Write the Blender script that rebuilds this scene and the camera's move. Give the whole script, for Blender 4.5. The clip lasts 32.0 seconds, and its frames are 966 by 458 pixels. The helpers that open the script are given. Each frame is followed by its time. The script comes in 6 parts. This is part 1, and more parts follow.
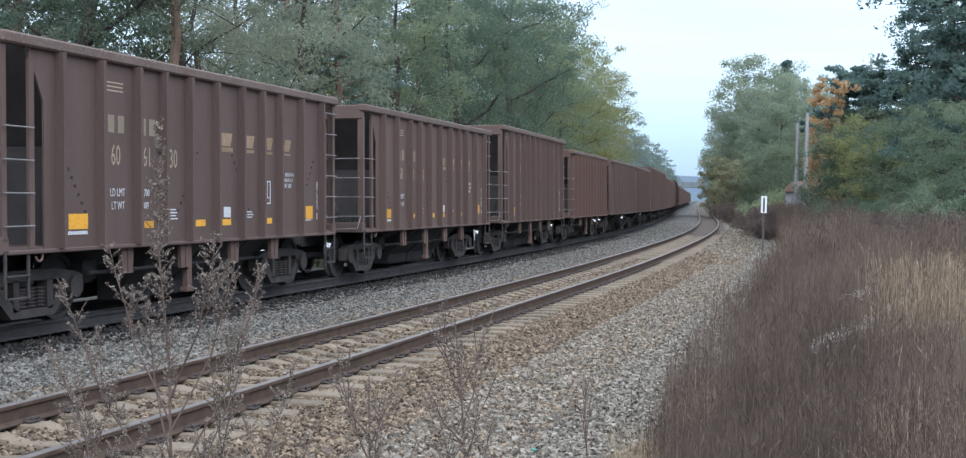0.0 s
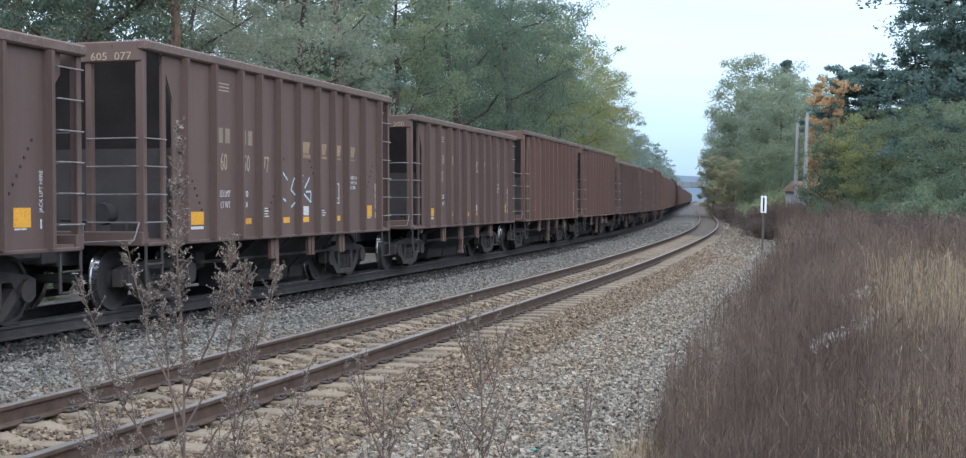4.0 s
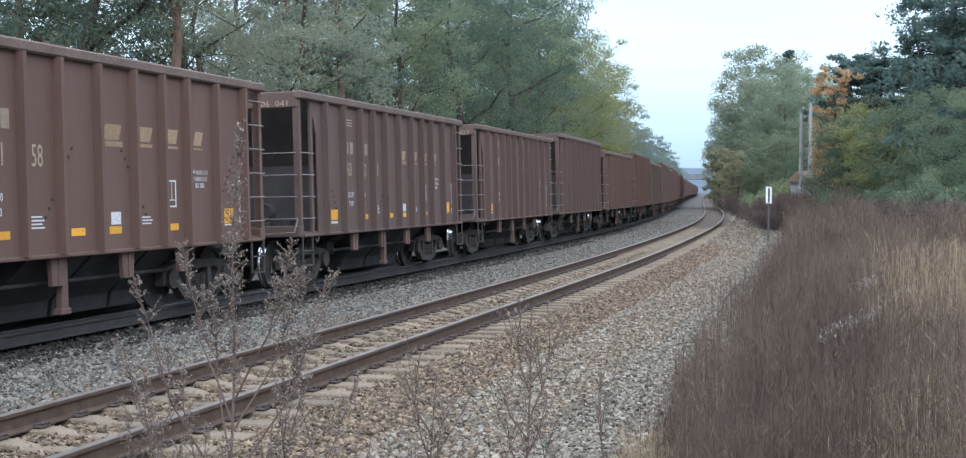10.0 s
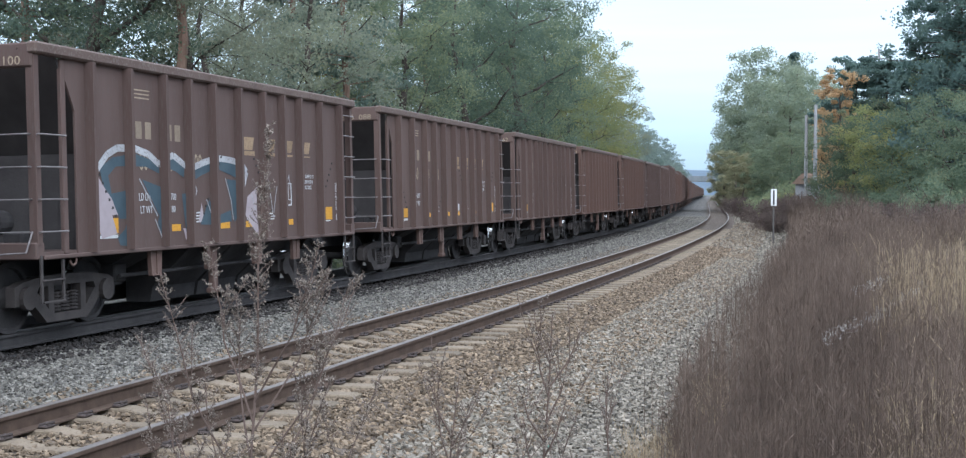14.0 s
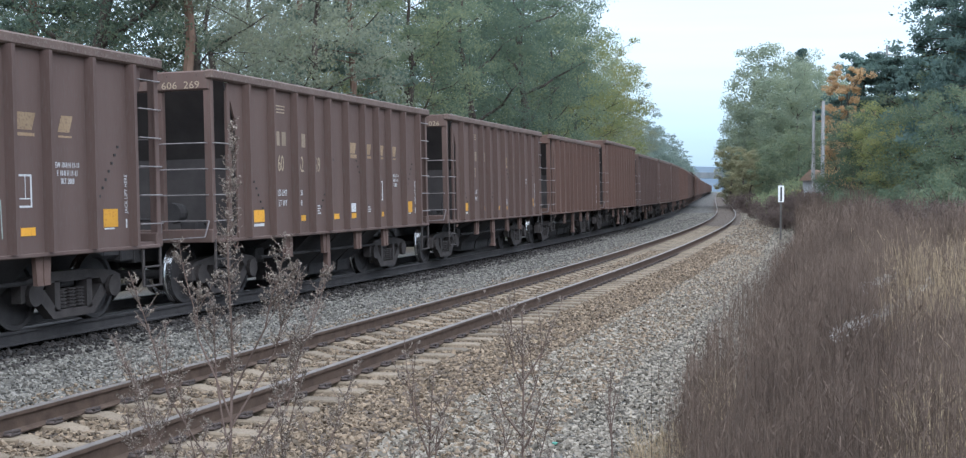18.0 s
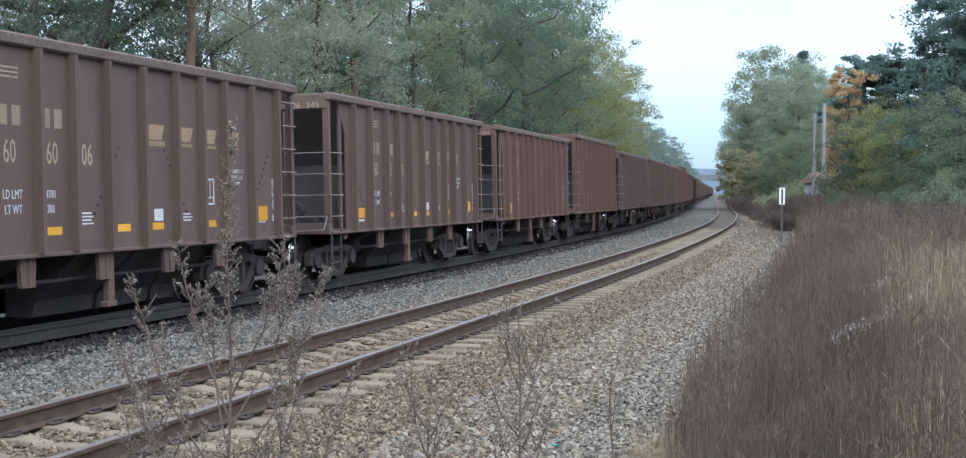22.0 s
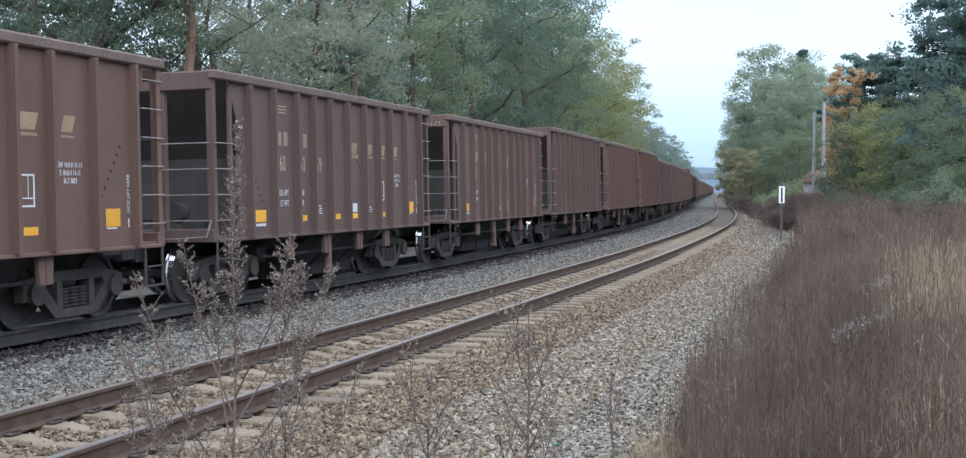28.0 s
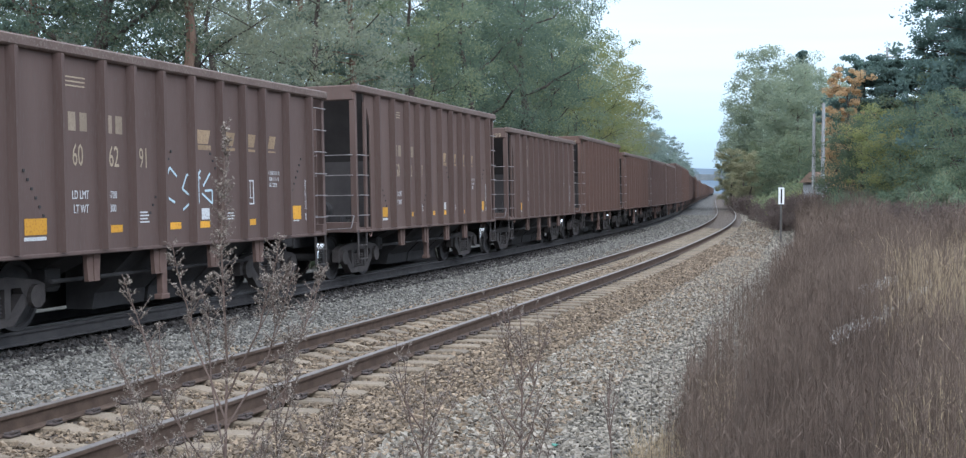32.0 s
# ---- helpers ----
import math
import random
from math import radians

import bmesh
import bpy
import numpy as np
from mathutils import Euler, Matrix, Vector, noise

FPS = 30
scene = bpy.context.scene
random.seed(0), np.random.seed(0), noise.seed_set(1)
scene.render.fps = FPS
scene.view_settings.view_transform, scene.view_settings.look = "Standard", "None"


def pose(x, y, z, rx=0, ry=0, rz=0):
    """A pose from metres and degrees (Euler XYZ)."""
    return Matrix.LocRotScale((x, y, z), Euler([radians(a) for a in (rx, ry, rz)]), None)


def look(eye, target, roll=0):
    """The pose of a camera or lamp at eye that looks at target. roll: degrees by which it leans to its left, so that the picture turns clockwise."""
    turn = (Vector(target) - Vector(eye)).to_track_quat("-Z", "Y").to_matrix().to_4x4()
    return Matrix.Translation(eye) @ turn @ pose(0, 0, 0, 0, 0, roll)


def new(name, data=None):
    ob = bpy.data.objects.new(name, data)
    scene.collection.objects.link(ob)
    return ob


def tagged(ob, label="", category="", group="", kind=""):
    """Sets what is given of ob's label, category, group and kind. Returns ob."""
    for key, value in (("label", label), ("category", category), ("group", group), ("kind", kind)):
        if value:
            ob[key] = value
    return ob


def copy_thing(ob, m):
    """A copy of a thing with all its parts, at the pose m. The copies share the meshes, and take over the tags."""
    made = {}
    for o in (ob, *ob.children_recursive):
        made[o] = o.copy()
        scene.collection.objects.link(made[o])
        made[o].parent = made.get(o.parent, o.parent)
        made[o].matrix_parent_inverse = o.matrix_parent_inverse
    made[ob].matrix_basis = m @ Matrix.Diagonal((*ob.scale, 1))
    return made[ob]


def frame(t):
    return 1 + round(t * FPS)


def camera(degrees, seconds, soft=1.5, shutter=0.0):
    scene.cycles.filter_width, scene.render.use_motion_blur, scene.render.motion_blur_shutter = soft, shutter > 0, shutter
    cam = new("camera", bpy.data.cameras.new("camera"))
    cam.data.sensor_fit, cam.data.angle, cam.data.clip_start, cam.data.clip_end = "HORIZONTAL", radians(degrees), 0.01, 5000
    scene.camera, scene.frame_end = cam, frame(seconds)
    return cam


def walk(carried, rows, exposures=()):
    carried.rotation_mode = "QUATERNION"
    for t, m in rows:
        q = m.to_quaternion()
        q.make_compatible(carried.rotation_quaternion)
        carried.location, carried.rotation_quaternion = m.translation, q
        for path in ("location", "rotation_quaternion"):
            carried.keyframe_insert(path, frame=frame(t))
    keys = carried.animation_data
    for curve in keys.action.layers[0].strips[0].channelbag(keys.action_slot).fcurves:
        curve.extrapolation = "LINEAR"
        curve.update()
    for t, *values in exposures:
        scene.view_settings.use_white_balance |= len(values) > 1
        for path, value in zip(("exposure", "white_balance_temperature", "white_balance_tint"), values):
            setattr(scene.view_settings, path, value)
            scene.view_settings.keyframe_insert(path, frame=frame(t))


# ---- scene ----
# The camera: held by hand beside the line, nearly still, with small turns of the wrist.
EYE = (0.0, 0.0, 1.825)
cam = camera(41.24, 32.0, soft=1.25)
TURNS = [
    (0, 88.472, -1.229, -0.730), (0.5, 88.486, -1.166, -0.674), (1, 88.444, -1.142, -0.703), (1.5, 88.476, -1.161, -0.728),
    (2, 88.425, -1.229, -0.708), (2.5, 88.409, -1.193, -0.681), (3, 88.470, -1.189, -0.742), (3.5, 88.464, -1.212, -0.759),
    (5.5, 88.488, -1.272, -0.648), (6, 88.509, -0.914, -0.673), (6.2, 88.502, -0.850, -0.680), (6.3, 88.430, 1.100, -0.850), (6.4, 88.360, 3.100, -1.040),
    (6.5, 88.360, 2.912, -1.029), (7, 88.358, 1.922, -0.865),
    (7.5, 88.417, 0.475, -0.701), (8, 88.358, 0.456, -0.716), (8.5, 88.386, 0.510, -0.712), (9, 88.372, -0.099, -0.647),
    (9.5, 88.359, -0.122, -0.640), (10, 88.311, -0.026, -0.530), (10.5, 88.266, -0.211, -0.315), (11, 88.373, -0.131, -0.310),
    (11.5, 88.326, -0.214, -0.330), (12, 88.358, -0.188, -0.377), (12.5, 88.298, -0.095, -0.360), (13, 88.317, -0.158, -0.314),
    (13.5, 88.280, -0.128, -0.335), (14, 88.377, -0.179, -0.318), (14.5, 88.365, -0.169, -0.113), (16.5, 88.353, -0.136, -0.122),
    (17, 88.389, -0.108, -0.079), (17.5, 88.267, -0.203, 0.001), (18, 88.220, -0.181, -0.008), (18.5, 88.259, -0.132, 0.007),
    (19, 88.269, -0.228, -0.040), (19.5, 88.276, -0.191, 0.038), (20, 88.256, -0.177, 0.026), (20.5, 88.286, -0.170, 0.033),
    (21, 88.266, -0.175, 0.027), (21.5, 88.275, -0.302, 0.103), (22, 88.286, -0.321, 0.034), (22.5, 88.302, -0.295, 0.046),
    (23, 88.328, -0.278, 0.008), (23.5, 88.296, -0.249, 0.040), (24, 88.329, -0.272, -0.009), (24.5, 88.362, -0.168, -0.209),
    (25, 88.324, -0.181, -0.167), (25.5, 88.305, -0.255, -0.076), (27.5, 88.257, -0.293, 0.089), (28, 88.236, -0.282, 0.020),
    (28.5, 88.221, -0.308, 0.049), (29, 88.269, -0.322, 0.051), (29.5, 88.245, -0.301, 0.055), (30, 88.271, -0.305, 0.034),
    (30.5, 88.277, -0.246, 0.061), (31, 88.292, -0.282, 0.045), (31.5, 88.281, -0.257, 0.015), (32, 88.293, -0.251, 0.003),
]
SKY_BLUE, SKY_CLOUD, SUN_POWER = 0.05, 0.74, 1.4
walk(cam, [(t, pose(*EYE, rx, ry, rz)) for t, rx, ry, rz in TURNS],
     exposures=[(0, 0.36, 5530, 9.5), (6.2, 0.36, 5530, 9.5), (8, 0.43, 5530, 9.5), (32, 0.43, 5530, 9.5)])

# ---- light: a bright overcast sky ----
world = bpy.data.worlds.new("overcast")
scene.world = world
world.use_nodes = True
wn, wl = world.node_tree.nodes, world.node_tree.links
wn.clear()
sky = wn.new("ShaderNodeTexSky")
sky.sky_type, sky.sun_disc = "NISHITA", False
sky.sun_elevation, sky.sun_rotation = radians(38), radians(200)
sky.air_density, sky.dust_density, sky.ozone_density = 1.0, 3.0, 1.5
tc = wn.new("ShaderNodeTexCoord")
sep = wn.new("ShaderNodeSeparateXYZ")
wl.new(tc.outputs["Generated"], sep.inputs[0])
ramp = wn.new("ShaderNodeValToRGB")
ramp.color_ramp.elements[0].position, ramp.color_ramp.elements[0].color = 0.0, (0.54, 0.69, 0.81, 1)
ramp.color_ramp.elements[1].position, ramp.color_ramp.elements[1].color = 1.0, (2.9, 2.9, 2.9, 1)
el = ramp.color_ramp.elements.new(0.16)
el.color = (0.97, 1.03, 1.05, 1)
el = ramp.color_ramp.elements.new(0.45)
el.color = (1.75, 1.78, 1.8, 1)
el = ramp.color_ramp.elements.new(0.045)
el.color = (0.66, 0.81, 0.90, 1)
el = ramp.color_ramp.elements.new(0.08)
el.color = (0.82, 0.925, 0.985, 1)
wl.new(sep.outputs[2], ramp.inputs[0])
mapn = wn.new("ShaderNodeMapping")
mapn.inputs["Scale"].default_value = (2.0, 2.0, 26.0)
wl.new(tc.outputs["Generated"], mapn.inputs[0])
cl = wn.new("ShaderNodeTexNoise")
cl.inputs["Scale"].default_value, cl.inputs["Detail"].default_value = 1.6, 6
wl.new(mapn.outputs[0], cl.inputs[0])
cr_ = wn.new("ShaderNodeValToRGB")
cr_.color_ramp.elements[0].position, cr_.color_ramp.elements[0].color = 0.3, (0.90, 0.93, 0.96, 1)
cr_.color_ramp.elements[1].position, cr_.color_ramp.elements[1].color = 0.7, (1.04, 1.03, 1.02, 1)
wl.new(cl.outputs[0], cr_.inputs[0])
mulc = wn.new("ShaderNodeMixRGB")
mulc.blend_type = "MULTIPLY"
mulc.inputs[0].default_value = 1.0
wl.new(ramp.outputs[0], mulc.inputs[1])
wl.new(cr_.outputs[0], mulc.inputs[2])
bg1, bg2, addb, wout = (wn.new(n) for n in ("ShaderNodeBackground", "ShaderNodeBackground", "ShaderNodeAddShader", "ShaderNodeOutputWorld"))
bg1.inputs[1].default_value = SKY_BLUE
bg2.inputs[1].default_value = SKY_CLOUD
wl.new(sky.outputs[0], bg1.inputs[0])
wl.new(mulc.outputs[0], bg2.inputs[0])
wl.new(bg1.outputs[0], addb.inputs[0])
wl.new(bg2.outputs[0], addb.inputs[1])
wl.new(addb.outputs[0], wout.inputs[0])
sun_data = bpy.data.lights.new("sun", "SUN")
sun_data.energy, sun_data.angle, sun_data.color = SUN_POWER, radians(40), (1.0, 0.985, 0.96)
sun = new("sun", sun_data)
sun.matrix_world = look((0, 0, 50), (-33, 52, 0))


# ---- materials ----
def mat(name, c1, c2, scale=6.0, rough=0.8, bump=0.2, fine=60.0, metal=0.0, c3=None, spread=0.5, island=0.0, objrand=0.0, tall=None, spec=0.3):
    """Two-scale noise material: c1 to c2 in broad patches, c3 as fine flecks, with relief."""
    m = bpy.data.materials.new(name)
    m.use_nodes = True
    n, l = m.node_tree.nodes, m.node_tree.links
    b = n["Principled BSDF"]
    co = n.new("ShaderNodeTexCoord")
    mp = n.new("ShaderNodeMapping")
    if tall:
        mp.inputs["Scale"].default_value = tall
    l.new(co.outputs["Object"], mp.inputs[0])
    a = n.new("ShaderNodeTexNoise")
    a.inputs["Scale"].default_value, a.inputs["Detail"].default_value, a.inputs["Roughness"].default_value = scale, 5, 0.6
    l.new(mp.outputs[0], a.inputs[0])
    r = n.new("ShaderNodeValToRGB")
    r.color_ramp.elements[0].position, r.color_ramp.elements[1].position = 0.5 - spread / 2 + 0.05, 0.5 + spread / 2 - 0.05
    r.color_ramp.elements[0].color, r.color_ramp.elements[1].color = (*c1, 1), (*c2, 1)
    l.new(a.outputs[0], r.inputs[0])
    out = r.outputs[0]
    f = n.new("ShaderNodeTexNoise")
    f.inputs["Scale"].default_value, f.inputs["Detail"].default_value = fine, 3
    l.new(mp.outputs[0], f.inputs[0])
    if c3:
        r2 = n.new("ShaderNodeValToRGB")
        r2.color_ramp.elements[0].position, r2.color_ramp.elements[1].position = 0.52, 0.68
        r2.color_ramp.elements[0].color, r2.color_ramp.elements[1].color = (0, 0, 0, 1), (1, 1, 1, 1)
        l.new(f.outputs[0], r2.inputs[0])
        mx = n.new("ShaderNodeMixRGB")
        mx.inputs[2].default_value = (*c3, 1)
        l.new(r2.outputs[0], mx.inputs[0])
        l.new(out, mx.inputs[1])
        out = mx.outputs[0]
    if island or objrand:
        src = n.new("ShaderNodeNewGeometry").outputs["Random Per Island"] if island else n.new("ShaderNodeObjectInfo").outputs["Random"]
        k = island or objrand
        mr = n.new("ShaderNodeMapRange")
        mr.inputs["To Min"].default_value, mr.inputs["To Max"].default_value = 1 - k, 1 + k
        l.new(src, mr.inputs[0])
        hs = n.new("ShaderNodeHueSaturation")
        l.new(mr.outputs[0], hs.inputs["Value"])
        l.new(out, hs.inputs["Color"])
        out = hs.outputs[0]
    l.new(out, b.inputs["Base Color"])
    b.inputs["Roughness"].default_value, b.inputs["Metallic"].default_value = rough, metal
    b.inputs["Specular IOR Level"].default_value = spec
    if bump:
        bp = n.new("ShaderNodeBump")
        bp.inputs["Strength"].default_value, bp.inputs["Distance"].default_value = bump, 0.02
        l.new(f.outputs[0], bp.inputs["Height"])
        l.new(bp.outputs[0], b.inputs["Normal"])
    return m


def leafy(name, c1, c2, c3, frac=0.5):
    """Leaves: three hues spread leaf by leaf, part of the light passing through."""
    m = bpy.data.materials.new(name)
    m.use_nodes = True
    n, l = m.node_tree.nodes, m.node_tree.links
    b = n["Principled BSDF"]
    g = n.new("ShaderNodeNewGeometry")
    r = n.new("ShaderNodeValToRGB")
    r.color_ramp.elements[0].color, r.color_ramp.elements[1].color = (*c1, 1), (*c3, 1)
    r.color_ramp.elements[0].position, r.color_ramp.elements[1].position = 0.0, 1.0
    e = r.color_ramp.elements.new(frac)
    e.color = (*c2, 1)
    co = n.new("ShaderNodeTexCoord")
    a = n.new("ShaderNodeTexNoise")
    a.inputs["Scale"].default_value, a.inputs["Detail"].default_value = 0.45, 3
    l.new(co.outputs["Object"], a.inputs[0])
    ma = n.new("ShaderNodeMath")
    ma.operation = "MULTIPLY_ADD"
    ma.inputs[1].default_value, ma.inputs[2].default_value = 0.45, -0.22
    l.new(g.outputs["Random Per Island"], ma.inputs[0])
    mb = n.new("ShaderNodeMath")
    mb.operation = "ADD"
    l.new(ma.outputs[0], mb.inputs[0])
    l.new(a.outputs[0], mb.inputs[1])
    l.new(mb.outputs[0], r.inputs[0])
    hs = n.new("ShaderNodeHueSaturation")
    oi = n.new("ShaderNodeObjectInfo")
    mr = n.new("ShaderNodeMapRange")
    mr.inputs["To Min"].default_value, mr.inputs["To Max"].default_value = 0.8, 1.2
    l.new(oi.outputs["Random"], mr.inputs[0])
    l.new(mr.outputs[0], hs.inputs["Value"])
    l.new(r.outputs[0], hs.inputs["Color"])
    l.new(hs.outputs[0], b.inputs["Base Color"])
    b.inputs["Roughness"].default_value = 0.65
    b.inputs["Specular IOR Level"].default_value = 0.12
    t = n.new("ShaderNodeBsdfTranslucent")
    l.new(hs.outputs[0], t.inputs[0])
    mix = n.new("ShaderNodeMixShader")
    mix.inputs[0].default_value = 0.62
    l.new(b.outputs[0], mix.inputs[1])
    l.new(t.outputs[0], mix.inputs[2])
    l.new(mix.outputs[0], n["Material Output"].inputs[0])
    return m


M = {}
M["car"] = mat("oxide_red_paint", (0.080, 0.050, 0.041), (0.120, 0.080, 0.066), 2.2, 0.75, 0.12, 34, c3=(0.102, 0.074, 0.061), tall=(1.0, 1.0, 0.16), spread=0.8, objrand=0.06)
M["car_red"] = mat("redder_oxide_paint", (0.088, 0.050, 0.038), (0.130, 0.080, 0.062), 1.8, 0.75, 0.12, 30, c3=(0.110, 0.072, 0.057), tall=(1.0, 1.0, 0.14), spread=0.8, objrand=0.06)
M["car_grey"] = mat("dust_greyed_oxide_paint", (0.077, 0.049, 0.041), (0.114, 0.077, 0.065), 2.6, 0.8, 0.12, 38, c3=(0.098, 0.071, 0.060), tall=(1.0, 1.0, 0.18), spread=0.8, objrand=0.06)
M["rim"] = mat("worn_oxide_rim", (0.088, 0.058, 0.047), (0.124, 0.086, 0.070), 2.0, 0.7, 0.2, 30, c3=(0.140, 0.112, 0.092), objrand=0.06)
# inner steel and slope sheets: shade of the recesses is put into these dark colours
M["inner_steel"] = mat("dusty_inner_steel", (0.036, 0.034, 0.035), (0.058, 0.054, 0.055), 1.5, 0.85, 0.15, 30)
M["slope"] = mat("dusty_slope_sheet", (0.040, 0.036, 0.035), (0.068, 0.061, 0.058), 1.5, 0.85, 0.15, 30)
M["spray_s"] = mat("slate_blue_spray_paint", (0.038, 0.060, 0.074), (0.064, 0.092, 0.108), 3.0, 0.7, 0.0, 30)
M["spray_t"] = mat("dull_teal_spray_paint", (0.085, 0.110, 0.115), (0.12, 0.15, 0.155), 3.0, 0.7, 0.0, 30)
M["grime"] = mat("grimy_running_gear", (0.028, 0.026, 0.026), (0.050, 0.045, 0.043), 4.0, 0.85, 0.3, 40)
M["truckcast"] = mat("dusty_cast_steel", (0.036, 0.031, 0.029), (0.064, 0.054, 0.049), 4.0, 0.85, 0.3, 40)
M["rustfoot"] = mat("rusty_bracket", (0.090, 0.054, 0.043), (0.122, 0.080, 0.064), 5.0, 0.8, 0.2, 40, objrand=0.15)
M["tyre"] = mat("polished_wheel_tread", (0.66, 0.65, 0.64), (0.80, 0.79, 0.77), 6.0, 0.24, 0.03, 60, metal=1.0)
M["rung"] = mat("bare_worn_grab_iron", (0.15, 0.13, 0.125), (0.26, 0.235, 0.225), 8.0, 0.5, 0.1, 60, metal=0.4)
M["yellow"] = mat("amber_reflector", (0.527, 0.255, 0.021), (0.612, 0.315, 0.034), 3.0, 0.55, 0.05, 30, c3=(0.408, 0.187, 0.025), objrand=0.18)
M["white"] = mat("white_stencil", (0.442, 0.442, 0.442), (0.561, 0.561, 0.552), 5.0, 0.8, 0.0, 40, c3=(0.323, 0.297, 0.289))
M["cream"] = mat("cream_stencil", (0.289, 0.230, 0.153), (0.357, 0.289, 0.204), 5.0, 0.8, 0.0, 40, c3=(0.221, 0.162, 0.119), objrand=0.1)
M["dullcream"] = mat("faded_ochre_emblem", (0.216, 0.144, 0.080), (0.288, 0.208, 0.128), 3.0, 0.8, 0.0, 30, c3=(0.152, 0.100, 0.072), objrand=0.15)
M["spray_w"] = mat("white_spray_paint", (0.28, 0.28, 0.285), (0.42, 0.42, 0.42), 3.0, 0.7, 0.0, 30, c3=(0.22, 0.20, 0.19))
M["spray_b"] = mat("slate_grey_spray_paint", (0.052, 0.060, 0.062), (0.078, 0.088, 0.090), 3.0, 0.7, 0.0, 30)
M["spray_c"] = mat("pale_cyan_spray_paint", (0.357, 0.468, 0.510), (0.468, 0.561, 0.595), 3.0, 0.7, 0.0, 30)
M["spray_g"] = mat("grey_green_spray_paint", (0.27, 0.31, 0.28), (0.35, 0.39, 0.36), 3.0, 0.7, 0.0, 30)
M["spray_p"] = mat("pale_pink_spray_paint", (0.29, 0.24, 0.245), (0.37, 0.315, 0.32), 3.0, 0.7, 0.0, 30)
M["railside"] = mat("rusted_rail_side", (0.056, 0.038, 0.028), (0.094, 0.065, 0.048), 6.0, 0.85, 0.2, 60, spec=0.15)
M["railtop"] = mat("worn_rail_head", (0.105, 0.090, 0.078), (0.170, 0.148, 0.130), 3.0, 0.55, 0.03, 50, metal=0.45)
M["tie"] = mat("weathered_concrete", (0.122, 0.096, 0.066), (0.190, 0.152, 0.108), 4.0, 0.9, 0.25, 50, c3=(0.100, 0.075, 0.052), objrand=0.2)
M["clip"] = mat("dark_rail_clip", (0.035, 0.028, 0.025), (0.07, 0.052, 0.045), 20.0, 0.7, 0.1, 80)
M["stone"] = mat("ballast_stone", (0.115, 0.100, 0.079), (0.221, 0.196, 0.157), 9.0, 0.9, 0.15, 60, island=0.62)
M["stone_c"] = mat("dusty_ballast_stone", (0.088, 0.081, 0.069), (0.181, 0.168, 0.144), 9.0, 0.9, 0.15, 60, island=0.62)
M["stone_b"] = mat("rusty_ballast_stone", (0.095, 0.069, 0.045), (0.196, 0.150, 0.102), 9.0, 0.9, 0.15, 60, island=0.6)
# oily stone, with the train's shadow also put into its dark colour
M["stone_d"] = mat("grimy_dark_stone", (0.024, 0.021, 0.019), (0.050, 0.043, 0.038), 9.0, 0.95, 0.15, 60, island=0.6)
M["bark"] = mat("bark", (0.045, 0.036, 0.030), (0.10, 0.082, 0.068), 5.0, 0.95, 0.6, 30, tall=(1, 1, 0.3))
M["pinebark"] = mat("orange_pine_bark", (0.125, 0.080, 0.058), (0.215, 0.142, 0.102), 4.0, 0.95, 0.6, 26, tall=(1, 1, 0.3))
M["pole"] = mat("silvered_wood_pole", (0.24, 0.24, 0.24), (0.36, 0.36, 0.36), 3.0, 0.9, 0.2, 30, tall=(4, 4, 0.4))
M["weed"] = mat("dead_brown_weed", (0.066, 0.047, 0.036), (0.158, 0.118, 0.090), 0.9, 0.95, 0, 20, island=0.28)
M["straw"] = mat("pale_dry_grass", (0.22, 0.165, 0.10), (0.36, 0.285, 0.185), 0.5, 0.95, 0, 20, island=0.3)
M["seed"] = mat("bleached_seed_heads", (0.342, 0.323, 0.294), (0.456, 0.427, 0.389), 2, 0.95, 0, 20, island=0.3)
M["plant"] = mat("brown_weed_stem", (0.085, 0.060, 0.048), (0.140, 0.100, 0.082), 4.0, 0.9, 0, 40)
M["plantleaf"] = mat("grey_brown_seed_clusters", (0.125, 0.102, 0.082), (0.250, 0.214, 0.178), 40.0, 0.95, 0, 40, island=0.55)
M["signface"] = mat("white_sign_face", (0.634, 0.651, 0.651), (0.704, 0.713, 0.713), 2.0, 0.5, 0.0, 20)
M["black"] = mat("black_paint", (0.02, 0.02, 0.02), (0.03, 0.03, 0.03), 4.0, 0.6, 0.05, 30)
M["signpost"] = mat("weathered_steel_post", (0.07, 0.065, 0.06), (0.12, 0.11, 0.10), 6.0, 0.7, 0.2, 40)
M["concrete"] = mat("bridge_concrete", (0.136, 0.153, 0.162), (0.187, 0.204, 0.212), 0.5, 0.9, 0.1, 8)
M["roof"] = mat("brown_shingle_roof", (0.20, 0.14, 0.10), (0.28, 0.20, 0.15), 3.0, 0.9, 0.2, 20)
M["siding"] = mat("grey_board_wall", (0.32, 0.33, 0.34), (0.40, 0.41, 0.42), 2.0, 0.85, 0.1, 20)
M["glass"] = mat("dark_window_glass", (0.03, 0.035, 0.04), (0.05, 0.055, 0.06), 2.0, 0.15, 0.0, 20, spec=0.5)
# wooded hills tinted blue: the distance haze is painted into the colour
M["hill"] = mat("hazy_wooded_hill", (0.077, 0.106, 0.135), (0.095, 0.126, 0.158), 0.02, 1.0, 0.0, 0.2)
